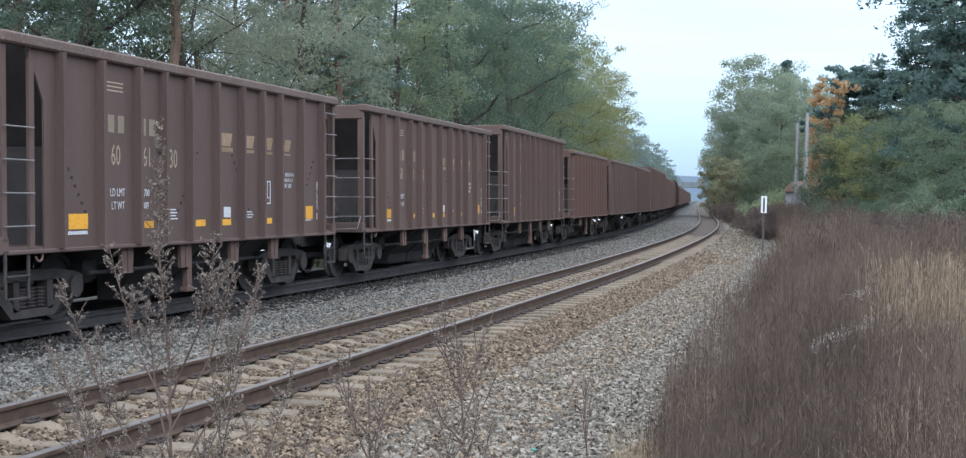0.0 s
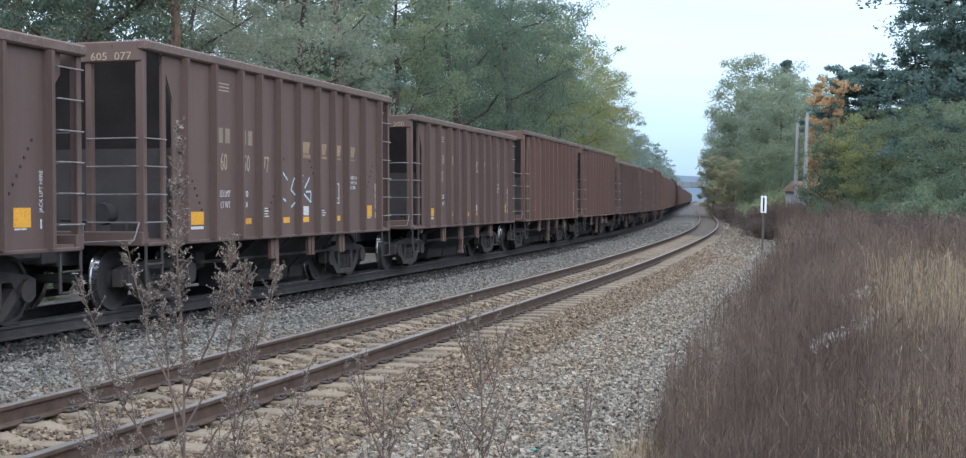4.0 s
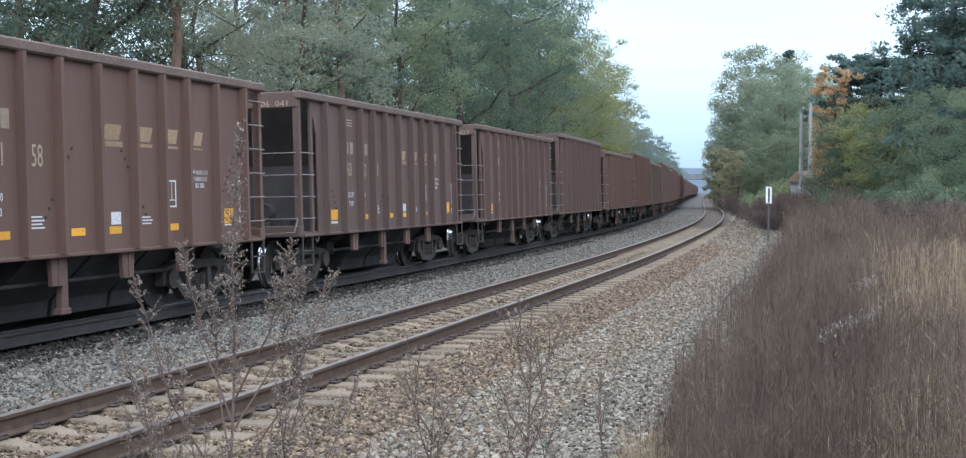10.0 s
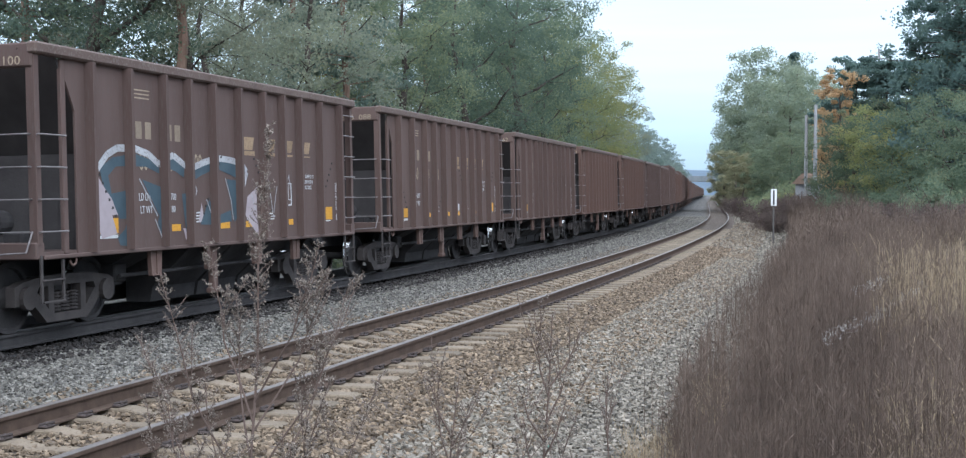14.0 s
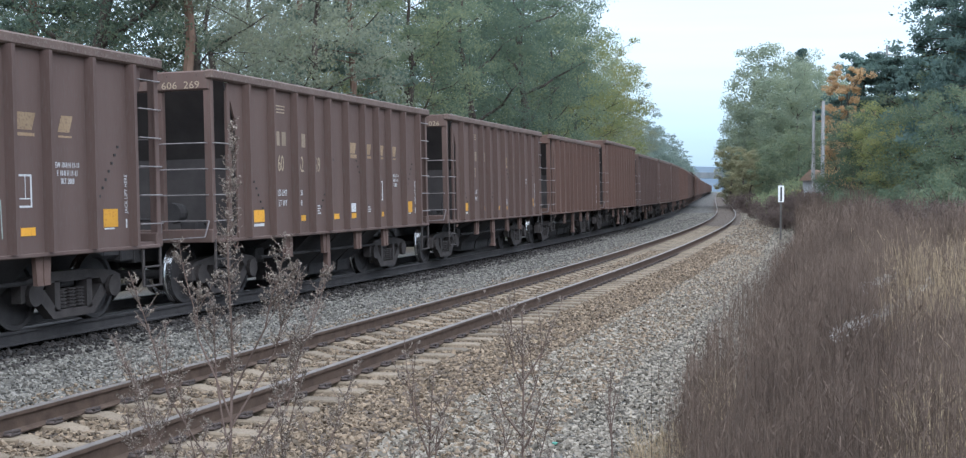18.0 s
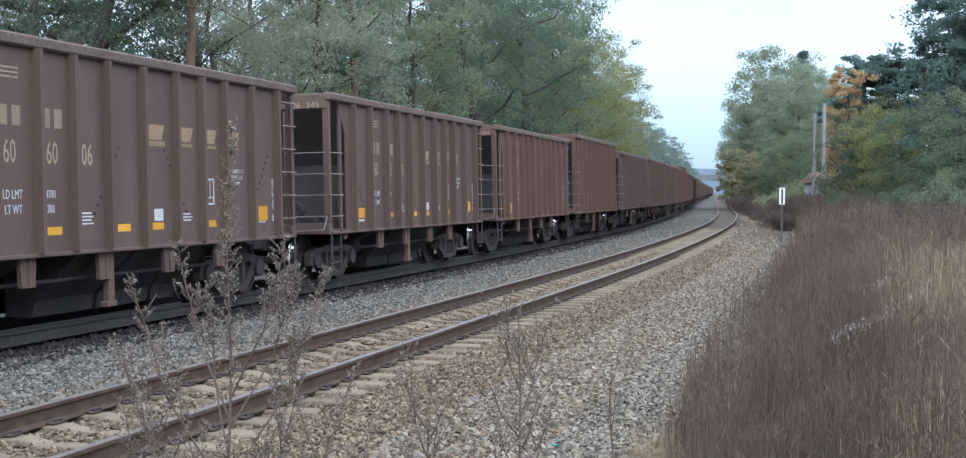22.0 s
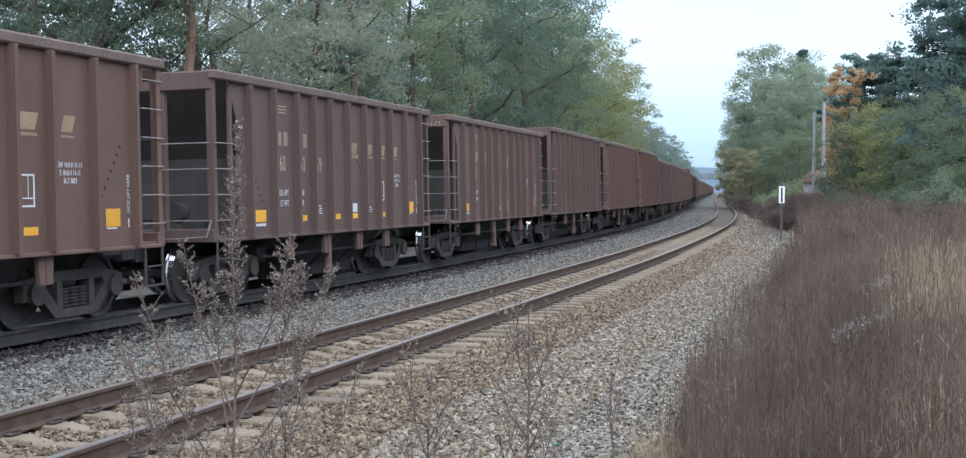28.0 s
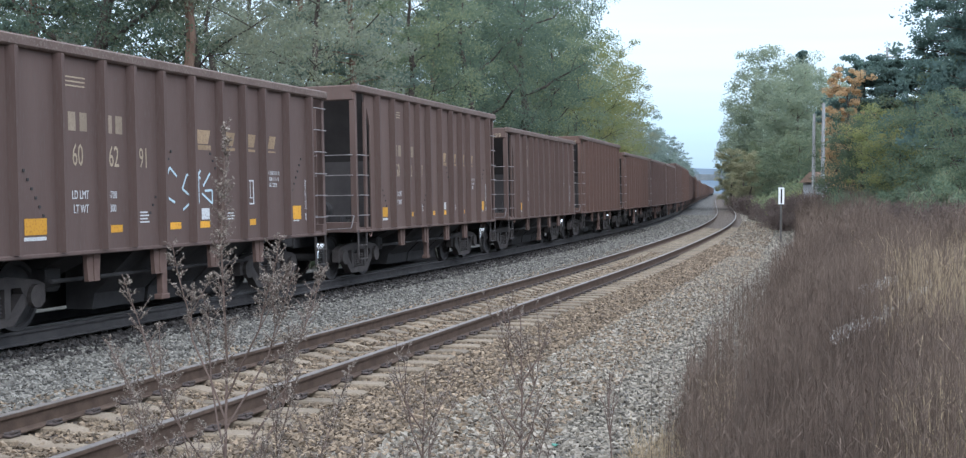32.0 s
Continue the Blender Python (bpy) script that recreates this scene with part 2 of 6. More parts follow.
# green leaf colours are raised and blued to stand in for veiling haze
M["leaf_mid"] = leafy("mid_green_leaves", (0.121, 0.158, 0.112), (0.178, 0.216, 0.140), (0.297, 0.308, 0.155))
M["leaf_deep"] = leafy("deep_green_leaves", (0.084, 0.121, 0.099), (0.121, 0.162, 0.117), (0.205, 0.229, 0.130))
M["leaf_dark"] = leafy("dark_green_needles", (0.092, 0.143, 0.136), (0.129, 0.186, 0.166), (0.184, 0.247, 0.190))
M["leaf_dull"] = leafy("dull_olive_leaves", (0.183, 0.212, 0.166), (0.239, 0.264, 0.194), (0.342, 0.339, 0.222))
M["leaf_yellow"] = leafy("yellowing_leaves", (0.144, 0.183, 0.092), (0.227, 0.249, 0.109), (0.418, 0.348, 0.141))
M["leaf_orange"] = leafy("orange_autumn_leaves", (0.36, 0.255, 0.150), (0.48, 0.335, 0.185), (0.55, 0.41, 0.235))
M["leaf_bright"] = leafy("fresh_green_shrub_leaves", (0.090, 0.128, 0.092), (0.145, 0.189, 0.125), (0.253, 0.260, 0.144))
# far trees, left pines, rounded tree: paler and greyer, haze mixed into the colour
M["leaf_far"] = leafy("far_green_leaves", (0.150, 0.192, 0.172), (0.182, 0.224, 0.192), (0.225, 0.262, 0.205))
M["leaf_pine"] = leafy("grey_green_pine_needles", (0.120, 0.162, 0.140), (0.158, 0.202, 0.166), (0.212, 0.255, 0.185))
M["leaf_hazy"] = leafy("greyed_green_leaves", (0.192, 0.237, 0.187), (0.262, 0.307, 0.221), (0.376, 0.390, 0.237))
M["leaf_fresh"] = leafy("light_green_shrub_leaves", (0.140, 0.176, 0.104), (0.198, 0.234, 0.132), (0.285, 0.292, 0.165))
M["leaf_tan"] = leafy("tan_olive_autumn_leaves", (0.205, 0.210, 0.138), (0.292, 0.286, 0.175), (0.420, 0.361, 0.210))
M["leaf_brown"] = leafy("brown_dry_brush", (0.085, 0.066, 0.059), (0.140, 0.108, 0.095), (0.205, 0.165, 0.131))
M["fleet"] = mat("dim_cream_block", (0.204, 0.157, 0.111), (0.255, 0.204, 0.145), 5.0, 0.8, 0.0, 40, c3=(0.170, 0.123, 0.098), objrand=0.1)


# ---- mesh helpers ----
def part(name, bm, material, parent=None, label=""):
    """Link a bmesh as one mesh object, under a thing or a part when one is given."""
    me = bpy.data.meshes.new(name)
    bm.to_mesh(me)
    bm.free()
    me.materials.append(material)
    ob = new(name, me)
    if parent:
        ob.parent = parent
    if label:
        ob["label"] = label
    return ob


def raw(name, verts, faces, material, parent=None, label=""):
    me = bpy.data.meshes.new(name)
    if isinstance(verts, np.ndarray):
        nv, nf, fs = len(verts), len(faces), faces.shape[1]
        me.vertices.add(nv)
        me.vertices.foreach_set("co", verts.astype(np.float32).ravel())
        me.loops.add(nf * fs)
        me.loops.foreach_set("vertex_index", faces.astype(np.int32).ravel())
        me.polygons.add(nf)
        me.polygons.foreach_set("loop_start", np.arange(0, nf * fs, fs, dtype=np.int32))
        me.update(calc_edges=True)
        me.validate()
        me.shade_flat()
    else:
        me.from_pydata(verts, [], faces)
    me.materials.append(material)
    ob = new(name, me)
    if parent:
        ob.parent = parent
    if label:
        ob["label"] = label
    return ob


def again(ob, parent, m):
    """The same mesh once more, as an object of its own under parent."""
    o = bpy.data.objects.new(ob.name, ob.data)
    scene.collection.objects.link(o)
    o.parent = parent
    o.matrix_basis = m
    if "label" in ob:
        o["label"] = ob["label"]
    return o


def box(bm, lo, hi, bevel=0.0):
    """A box between two corners, its edges rounded by bevel."""
    c = [(a + b) / 2 for a, b in zip(lo, hi)]
    d = [abs(b - a) for a, b in zip(lo, hi)]
    r = bmesh.ops.create_cube(bm, size=1.0, matrix=Matrix.Translation(c) @ Matrix.Diagonal((*d, 1)))
    if bevel:
        es = list({e for v in r["verts"] for e in v.link_edges})
        bmesh.ops.bevel(bm, geom=es, offset=bevel, segments=1, affect="EDGES")


def prism(bm, outline, axis, lo, hi):
    """A flat outline pushed along an axis: outline in the other two axes, in order."""
    def at3(p, w):
        q = list(p)
        q.insert(axis, w)
        return q
    a = [bm.verts.new(at3(p, lo)) for p in outline]
    b = [bm.verts.new(at3(p, hi)) for p in outline]
    n = len(outline)
    bm.faces.new(a)
    bm.faces.new(b[::-1])
    for i in range(n):
        bm.faces.new((a[i], b[i], b[(i + 1) % n], a[(i + 1) % n]))
    bmesh.ops.recalc_face_normals(bm, faces=bm.faces[:])


def rod(bm, a, b, r0, r1=None, sides=6):
    """A tapered round bar from a to b."""
    a, b = Vector(a), Vector(b)
    r1 = r0 if r1 is None else r1
    q = (b - a).to_track_quat("Z", "Y").to_matrix()
    ra, rb = [], []
    for i in range(sides):
        w = 2 * math.pi * i / sides
        v = q @ Vector((math.cos(w), math.sin(w), 0))
        ra.append(bm.verts.new(a + v * r0))
        rb.append(bm.verts.new(b + v * max(r1, 0.001)))
    for i in range(sides):
        j = (i + 1) % sides
        bm.faces.new((ra[i], ra[j], rb[j], rb[i]))
    bm.faces.new(ra[::-1])
    bm.faces.new(rb)


def disc(bm, c, axis, profile, sides=24):
    """A turned form: profile of (radius, offset along axis) round c; axis 0, 1 or 2."""
    rings = []
    for r, o in profile:
        ring = []
        for i in range(sides):
            w = 2 * math.pi * i / sides
            p = [r * math.cos(w), r * math.sin(w)]
            p.insert(axis, o)
            ring.append(bm.verts.new(Vector(c) + Vector(p)))
        rings.append(ring)
    for a, b in zip(rings, rings[1:]):
        for i in range(sides):
            j = (i + 1) % sides
            bm.faces.new((a[i], a[j], b[j], b[i]))
    bm.faces.new(rings[0][::-1])
    bm.faces.new(rings[-1])
    bmesh.ops.recalc_face_normals(bm, faces=bm.faces[:])


# ---- the line of the railway: a curve to the left that straightens far off ----
BEND_S = (-10, 10, 25, 40, 60, 90, 130, 160, 190, 340, 370)
BEND_K = (0.00259, 0.0000338, 0.00199, 0.000698, 0.001403, 0.000787, 0.0000262, 0.00002, -0.000032, -0.000032, 0.0)
STEP = 0.5
LS = np.arange(-600, 1200, STEP)
LK = np.interp(LS, BEND_S, BEND_K)
LK[LS < -12] = 0.0
LT = np.cumsum(LK) * STEP
I0 = int(np.argmin(abs(LS)))
LT = LT - LT[I0] + 1.2814
LX = np.cumsum(np.cos(LT)) * STEP
LY = np.cumsum(np.sin(LT)) * STEP
LX += -3.1457 - LX[I0]
LY += 10.3492 - LY[I0]
GAP = 5.103      # between the two tracks' centre lines
CANT = 0.0243    # the outer rails stand a little higher


def line(s, d=0.0, z=0.0):
    """Place at s along the near track, d to its left, z above rail level."""
    x, y, w = np.interp(s, LS, LX), np.interp(s, LS, LY), np.interp(s, LS, LT)
    return Vector((x - d * math.sin(w), y + d * math.cos(w), z))


def heading(s):
    return float(np.interp(s, LS, LT))


def nearest_line(x, y):
    """Distance along and to the left of the near track for plan points."""
    j = np.clip(np.searchsorted(LY, y), 1, len(LS) - 1)
    for _ in range(3):
        along = (x - LX[j]) * np.cos(LT[j]) + (y - LY[j]) * np.sin(LT[j])
        j = np.clip(j + np.round(along / STEP).astype(int), 0, len(LS) - 1)
    d = -(x - LX[j]) * np.sin(LT[j]) + (y - LY[j]) * np.cos(LT[j])
    return LS[j], d


PROFILE_D = (-380, -200, -60, -25, -9.0, -6.5, -5.2, -4.4, -3.6, -1.9, -1.5, -1.1, -0.82, -0.5, 0.0, 0.5, 0.82, 1.2, 1.6, 2.3, 2.9, 3.6, GAP + 1.7, GAP + 3.4, GAP + 5.5, GAP + 12, 60, 200, 380)
PROFILE_Z = (-1.6, 1.6, 1.0, 0.35, 0.10, 0.05, -0.15, -0.42, -0.44, -0.245, -0.20, -0.192, -0.215, -0.235, -0.25, -0.235, -0.24, -0.235, -0.23, -0.27, -0.25, -0.25, -0.28, -0.42, -0.6, -0.4, 0.8, 1.6, -1.6)


def ground_z(x, y):
    s, d = nearest_line(np.atleast_1d(np.asarray(x, float)), np.atleast_1d(np.asarray(y, float)))
    return np.interp(d, PROFILE_D, PROFILE_Z), s, d


def gz(x, y):
    return float(ground_z(x, y)[0][0])


# ---- ground, in one sheet to the horizon ----
def build_ground():
    m = bpy.data.materials.new("ground_soil_and_ballast")
    m.use_nodes = True
    n, l = m.node_tree.nodes, m.node_tree.links
    b = n["Principled BSDF"]
    b.inputs["Roughness"].default_value = 0.95
    b.inputs["Specular IOR Level"].default_value = 0.2
    at = n.new("ShaderNodeAttribute")
    at.attribute_name = "bed"
    sp = n.new("ShaderNodeSeparateXYZ")
    l.new(at.outputs["Vector"], sp.inputs[0])
    co = n.new("ShaderNodeTexCoord")

    def vor(scale, c1, c2, c3):
        v = n.new("ShaderNodeTexVoronoi")
        v.inputs["Scale"].default_value = scale
        l.new(co.outputs["Object"], v.inputs["Vector"])
        r = n.new("ShaderNodeValToRGB")
        r.color_ramp.elements[0].color, r.color_ramp.elements[1].color = (*c1, 1), (*c3, 1)
        e = r.color_ramp.elements.new(0.5)
        e.color = (*c2, 1)
        sx = n.new("ShaderNodeSeparateXYZ")
        l.new(v.outputs["Color"], sx.inputs[0])
        l.new(sx.outputs[0], r.inputs[0])
        return v, r.outputs[0]
    # both stone tones are darkened to paint shade into gaps between loose stones
    v1, grey = vor(19.0, (0.050, 0.046, 0.042), (0.092, 0.086, 0.078), (0.150, 0.142, 0.128))
    v2, brown = vor(19.0, (0.046, 0.035, 0.027), (0.078, 0.060, 0.046), (0.125, 0.099, 0.077))
    big = n.new("ShaderNodeTexNoise")
    big.inputs["Scale"].default_value, big.inputs["Detail"].default_value = 0.5, 6
    l.new(co.outputs["Object"], big.inputs[0])
    soil = n.new("ShaderNodeValToRGB")
    soil.color_ramp.elements[0].color, soil.color_ramp.elements[1].color = (0.055, 0.042, 0.034, 1), (0.12, 0.10, 0.07, 1)
    l.new(big.outputs[0], soil.inputs[0])
    # bed under the train: oil stain and train shade together in one dark tone
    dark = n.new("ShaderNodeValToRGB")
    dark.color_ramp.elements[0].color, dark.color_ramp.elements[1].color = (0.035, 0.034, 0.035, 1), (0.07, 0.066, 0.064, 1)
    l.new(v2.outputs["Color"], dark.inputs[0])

    def mix(fac, a, bb):
        x = n.new("ShaderNodeMixRGB")
        l.new(fac, x.inputs[0])
        l.new(a, x.inputs[1])
        l.new(bb, x.inputs[2])
        return x.outputs[0]
    c = mix(sp.outputs[0], soil.outputs[0], grey)
    c = mix(sp.outputs[1], c, brown)
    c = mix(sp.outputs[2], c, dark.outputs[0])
    l.new(c, b.inputs["Base Color"])
    bp = n.new("ShaderNodeBump")
    bp.inputs["Strength"].default_value, bp.inputs["Distance"].default_value = 0.8, 0.03
    l.new(v1.outputs["Distance"], bp.inputs["Height"])
    l.new(bp.outputs[0], b.inputs["Normal"])
    ds = sorted(set(list(PROFILE_D) + [-150, -40, -16, -3.0, -2.4, -1.0, 1.0, 1.9, 3.5, 4.3, GAP, GAP + 0.9, GAP + 2.3, GAP + 8, 100]))
    ss = list(np.arange(-600, -20, 20)) + list(np.arange(-20, 120, 2.0)) + list(np.arange(120, 400, 10)) + list(np.arange(400, 1190, 40))
    vs, bed = [], []
    for s in ss:
        w = heading(s)
        for d in ds:
            # far from the line the rows fan out less, so that they never cross
            p = line(s, d)
            z = float(np.interp(d, PROFILE_D, PROFILE_Z))
            vs.append((p.x, p.y, z))
            gr = float(np.interp(d, (-5.0, -4.2, GAP + 3.8, GAP + 5.0), (0, 1, 1, 0)))
            br = float(np.interp(d, (-3.5, -2.2, 0.9, 1.3), (0, 1, 0.9, 0)))
            # dk: band painted dark for the train's shadow and its oily bed
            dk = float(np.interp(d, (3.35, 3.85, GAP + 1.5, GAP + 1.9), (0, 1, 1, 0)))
            bed.append((gr, br, dk))
    nd = len(ds)
    fs = [(i * nd + j, i * nd + j + 1, (i + 1) * nd + j + 1, (i + 1) * nd + j) for i in range(len(ss) - 1) for j in range(nd - 1)]
    ob = raw("ground", vs, [f[::-1] for f in fs], m)
    a = ob.data.attributes.new("bed", "FLOAT_VECTOR", "POINT")
    a.data.foreach_set("vector", np.array(bed, dtype=np.float32).ravel())
    # a wide outer sheet lies just below it, out to the horizon
    tagged(ob, "railway embankment of crushed grey stone between brown soil verges", "ground", kind="structure")
    big_ob = raw("ground", [(-4500, -4500, -1.5), (4500, -4500, -1.5), (4500, 4500, -1.5), (-4500, 4500, -1.5)], [(0, 1, 2, 3)], mat("far_fields", (0.05, 0.07, 0.035), (0.09, 0.10, 0.05), 0.01, 0.95, 0, 1))
    tagged(big_ob, "flat far fields out to the horizon", "ground", kind="structure")
    return ob


ground = build_ground()


# ---- the two tracks ----
RAIL = ((-0.075, -0.175), (0.075, -0.175), (0.075, -0.163), (0.010, -0.145), (0.009, -0.045), (0.036, -0.036), (0.036, -0.006), (0.028, 0.0),
        (-0.028, 0.0), (-0.036, -0.006), (-0.036, -0.036), (-0.009, -0.045), (-0.010, -0.145), (-0.075, -0.163))


def rail_mesh(name, d, centre, parent, s0, s1, zoff=0.0, head=True):
    ss = [s for s in LS[::2] if s0 <= s <= s1 and (s < 140 or s % 5 == 0)]
    vs, fs = [], []
    n = len(RAIL)
    for s in ss:
        for (o, z) in RAIL:
            vs.append(tuple(line(s, d + o, z - CANT * (d - centre) + zoff)))
    for i in range(len(ss) - 1):
        for j in range(n):
            k = (j + 1) % n
            fs.append((i * n + j, i * n + k, (i + 1) * n + k, (i + 1) * n + j))
    ob = raw(name, vs, fs, M["railside"] if head else M["grime"], parent)
    ob.data.materials.append(M["railtop"])
    for i, p in enumerate(ob.data.polygons):
        if head and i % n in (6, 7, 8):
            p.material_index = 1
    return ob


def tie_mesh():
    """A concrete tie with a raised end under each rail and a dished middle."""
    bm = bmesh.new()
    prof = ((-1.295, -0.02), (-1.25, 0.0), (-0.52, 0.005), (-0.30, -0.045), (0.30, -0.045), (0.52, 0.005), (1.25, 0.0), (1.295, -0.02))
    top = [[bm.verts.new((x, y * (0.115 if abs(y) else 0), z)) for x, z in prof] for y in (-1, 1)]
    bot = [[bm.verts.new((x, y * 0.14, -0.20)) for x, z in prof] for y in (-1, 1)]
    n = len(prof)
    for i in range(n - 1):
        bm.faces.new((top[0][i], top[0][i + 1], top[1][i + 1], top[1][i]))
        bm.faces.new((bot[0][i], bot[0][i + 1], top[0][i + 1], top[0][i]))
        bm.faces.new((top[1][i], top[1][i + 1], bot[1][i + 1], bot[1][i]))
    bm.faces.new((bot[0][0], top[0][0], top[1][0], bot[1][0]))
    bm.faces.new((bot[0][-1], bot[1][-1], top[1][-1], top[0][-1]))
    bmesh.ops.recalc_face_normals(bm, faces=bm.faces[:])
    es = [e for e in bm.edges if abs(e.verts[0].co.x - e.verts[1].co.x) > 0.05 and e.verts[0].co.z > -0.1 and e.verts[1].co.z > -0.1]
    bmesh.ops.bevel(bm, geom=es, offset=0.014, segments=1, affect="EDGES")
    return bm


def clip_mesh():
    bm = bmesh.new()
    box(bm, (-0.045, -0.07, 0.0), (0.045, 0.07, 0.028), 0.01)
    rod(bm, (-0.035, -0.05, 0.03), (0.05, 0.045, 0.045), 0.013)
    rod(bm, (-0.035, 0.06, 0.03), (0.05, -0.045, 0.045), 0.013)
    return bm


TIE = 0.569
near_track = new("railway_track")
tagged(near_track, "railway track with rusty rails on pale concrete ties", "railway track", kind="structure")
far_track = new("railway_track")
tagged(far_track, "grimy dark railway track under the passing train", "railway track", kind="structure")
for d in (0.7525, -0.7525):
    rail_mesh("rail", d, 0.0, near_track, -60, 1100)
for d in (0.7525, -0.7525):
    rail_mesh("rail", GAP + d, GAP, far_track, -560, 1150, -0.011, False)


def lay_ties():
    tie = part("tie", tie_mesh(), M["tie"], near_track)
    clip = part("rail_clip", clip_mesh(), M["clip"], near_track)
    first = True
    i = 0
    s = 7.775 - TIE * 24
    rnd = random.Random(3)
    while s < 64:
        w = heading(s)
        m = Matrix.Translation(line(s, 0, -0.178)) @ Matrix.Rotation(w + math.pi / 2 + rnd.uniform(-0.006, 0.006), 4, "Z") @ Matrix.Rotation(CANT, 4, "Y")
        if first:
            tie.matrix_basis = m
        else:
            again(tie, near_track, m)
        if s < 30:
            for d in (0.7525 - 0.115, 0.7525 + 0.115, -0.7525 - 0.115, -0.7525 + 0.115):
                mc = Matrix.Translation(line(s, d, -0.172 - CANT * d)) @ Matrix.Rotation(w + math.pi / 2 + (math.pi if d in (0.7525 - 0.115, -0.7525 - 0.115) else 0), 4, "Z")
                if first:
                    clip.matrix_basis = mc
                    first = False
                else:
                    again(clip, near_track, mc)
        first = False
        s += TIE
        i += 1


lay_ties()


# ---- the train: open-top hopper cars, two heights ----
PITCH = 11.98            # coupled length of one car
HALF = 5.2               # half of the body's length
ENDS = {-1: 5.04, 1: 5.2}  # its two ends, trailing and leading
RIBS = [1.22 + a - HALF for a in (0, 0.92, 1.855, 2.58, 3.35, 4.22, 5.11, 5.88, 6.60, 7.53, 8.49)]
MIDS = [(a + b) / 2 for a, b in zip(RIBS, RIBS[1:])]
SIDE_Y = 1.50            # half width over the side sheets
TRUCK_U = (1.37 - HALF, HALF - 1.37)
WHEEL_R = 0.457


def text_mesh(body, size):
    cu = bpy.data.curves.new("writing", "FONT")
    cu.body, cu.size, cu.align_x, cu.align_y, cu.extrude = body, size, "CENTER", "CENTER", 0.0015
    cu.resolution_u = 2
    ob = new("writing", cu)
    dg = bpy.context.evaluated_depsgraph_get()
    me = bpy.data.meshes.new_from_object(ob.evaluated_get(dg))
    bpy.data.objects.remove(ob)
    return me


TEXTS = {}


def writing(name, body, size, material, parent, u, z, label="", squeeze=1.0, tall=1.0, turn=0.0, y=None):
    """Painted words on the side that faces the near track."""
    key = (body, size, material.name)
    if key not in TEXTS:
        me = text_mesh(body, size)
        me.materials.clear()
        me.materials.append(material)
        TEXTS[key] = me
    o = new(name, TEXTS[key])
    o.parent = parent
    if label:
        o["label"] = label
    o.matrix_basis = Matrix.Translation((u, -(SIDE_Y + 0.004) if y is None else y, z)) @ Matrix.Rotation(radians(90), 4, "X") @ Matrix.Rotation(radians(turn), 4, "Z") @ Matrix.Diagonal((squeeze, tall, 1, 1))
    return o


def patch(name, material, parent, u, z, w, h, label="", shear=0.0, proud=0.004):
    """A painted or stuck-on patch on the side sheet, w by h."""
    bm = bmesh.new()
    prism(bm, [(u - w / 2, z - h / 2), (u + w / 2, z - h / 2), (u + w / 2 + shear, z + h / 2), (u - w / 2 + shear, z + h / 2)], 1, -SIDE_Y - proud, -SIDE_Y + 0.002)
    return part(name, bm, material, parent, label)


def bars(name, material, parent, u, z, w, rows, gap=0.045, h=0.02, label="", cut=1):
    """Lines of unreadable small print as plain bars."""
    bm = bmesh.new()
    rnd = random.Random(int(u * 100) + rows)
    for r in range(rows):
        ww = w * rnd.uniform(0.75, 1.0)
        for c in range(cut):
            a = u - w / 2 + c * ww / cut
            box(bm, (a, -SIDE_Y - 0.004, z - r * gap), (a + ww / cut * (0.86 if cut > 1 else 1), -SIDE_Y + 0.002, z - r * gap + h))
    return part(name, bm, material, parent, label)


def wheelset_mesh():
    bm = bmesh.new()
    for sgn in (-1, 1):
        y = sgn * 0.715
        t = 0.065 * sgn
        disc(bm, (0, y, 0), 1, [(0.10, -t * 1.4), (0.39, -t * 0.6), (0.40, -t), (WHEEL_R + 0.025, -t), (WHEEL_R + 0.022, -t * 0.55), (WHEEL_R, -t * 0.35), (WHEEL_R - 0.004, t), (0.40, t), (0.385, t * 0.35), (0.16, t * 0.5), (0.12, t * 1.5)], 28)
    rod(bm, (0, -0.95, 0), (0, 0.95, 0), 0.075, sides=10)
    return bm


def sideframe_mesh(sgn):
    """Cast side frame: arched top member, dropped spring seat, journal boxes at both ends."""
    bm = bmesh.new()
    y0, y1 = sgn * 0.90, sgn * 1.04
    up = [(-1.12, 0.60), (-0.95, 0.66), (-0.45, 0.72), (0.45, 0.72), (0.95, 0.66), (1.12, 0.60), (1.12, 0.36), (0.72, 0.40), (0.62, 0.58), (-0.62, 0.58), (-0.72, 0.40), (-1.12, 0.36)]
    prism(bm, up, 1, y0, y1)
    low = [(-0.86, 0.47), (-0.64, 0.50), (-0.36, 0.22), (0.36, 0.22), (0.64, 0.50), (0.86, 0.47), (0.46, 0.11), (-0.46, 0.11)]
    prism(bm, low, 1, y0, y1)
    for sx in (-1, 1):
        prism(bm, [(sx * 0.30, 0.20), (sx * 0.42, 0.20), (sx * 0.42, 0.60), (sx * 0.30, 0.60)], 1, y0, y1)
        disc(bm, (sx * 0.889, sgn * 1.05, 0.457), 1, [(0.15, -0.05), (0.15, 0.03), (0.11, 0.06), (0.05, 0.065)], 14)
    return bm


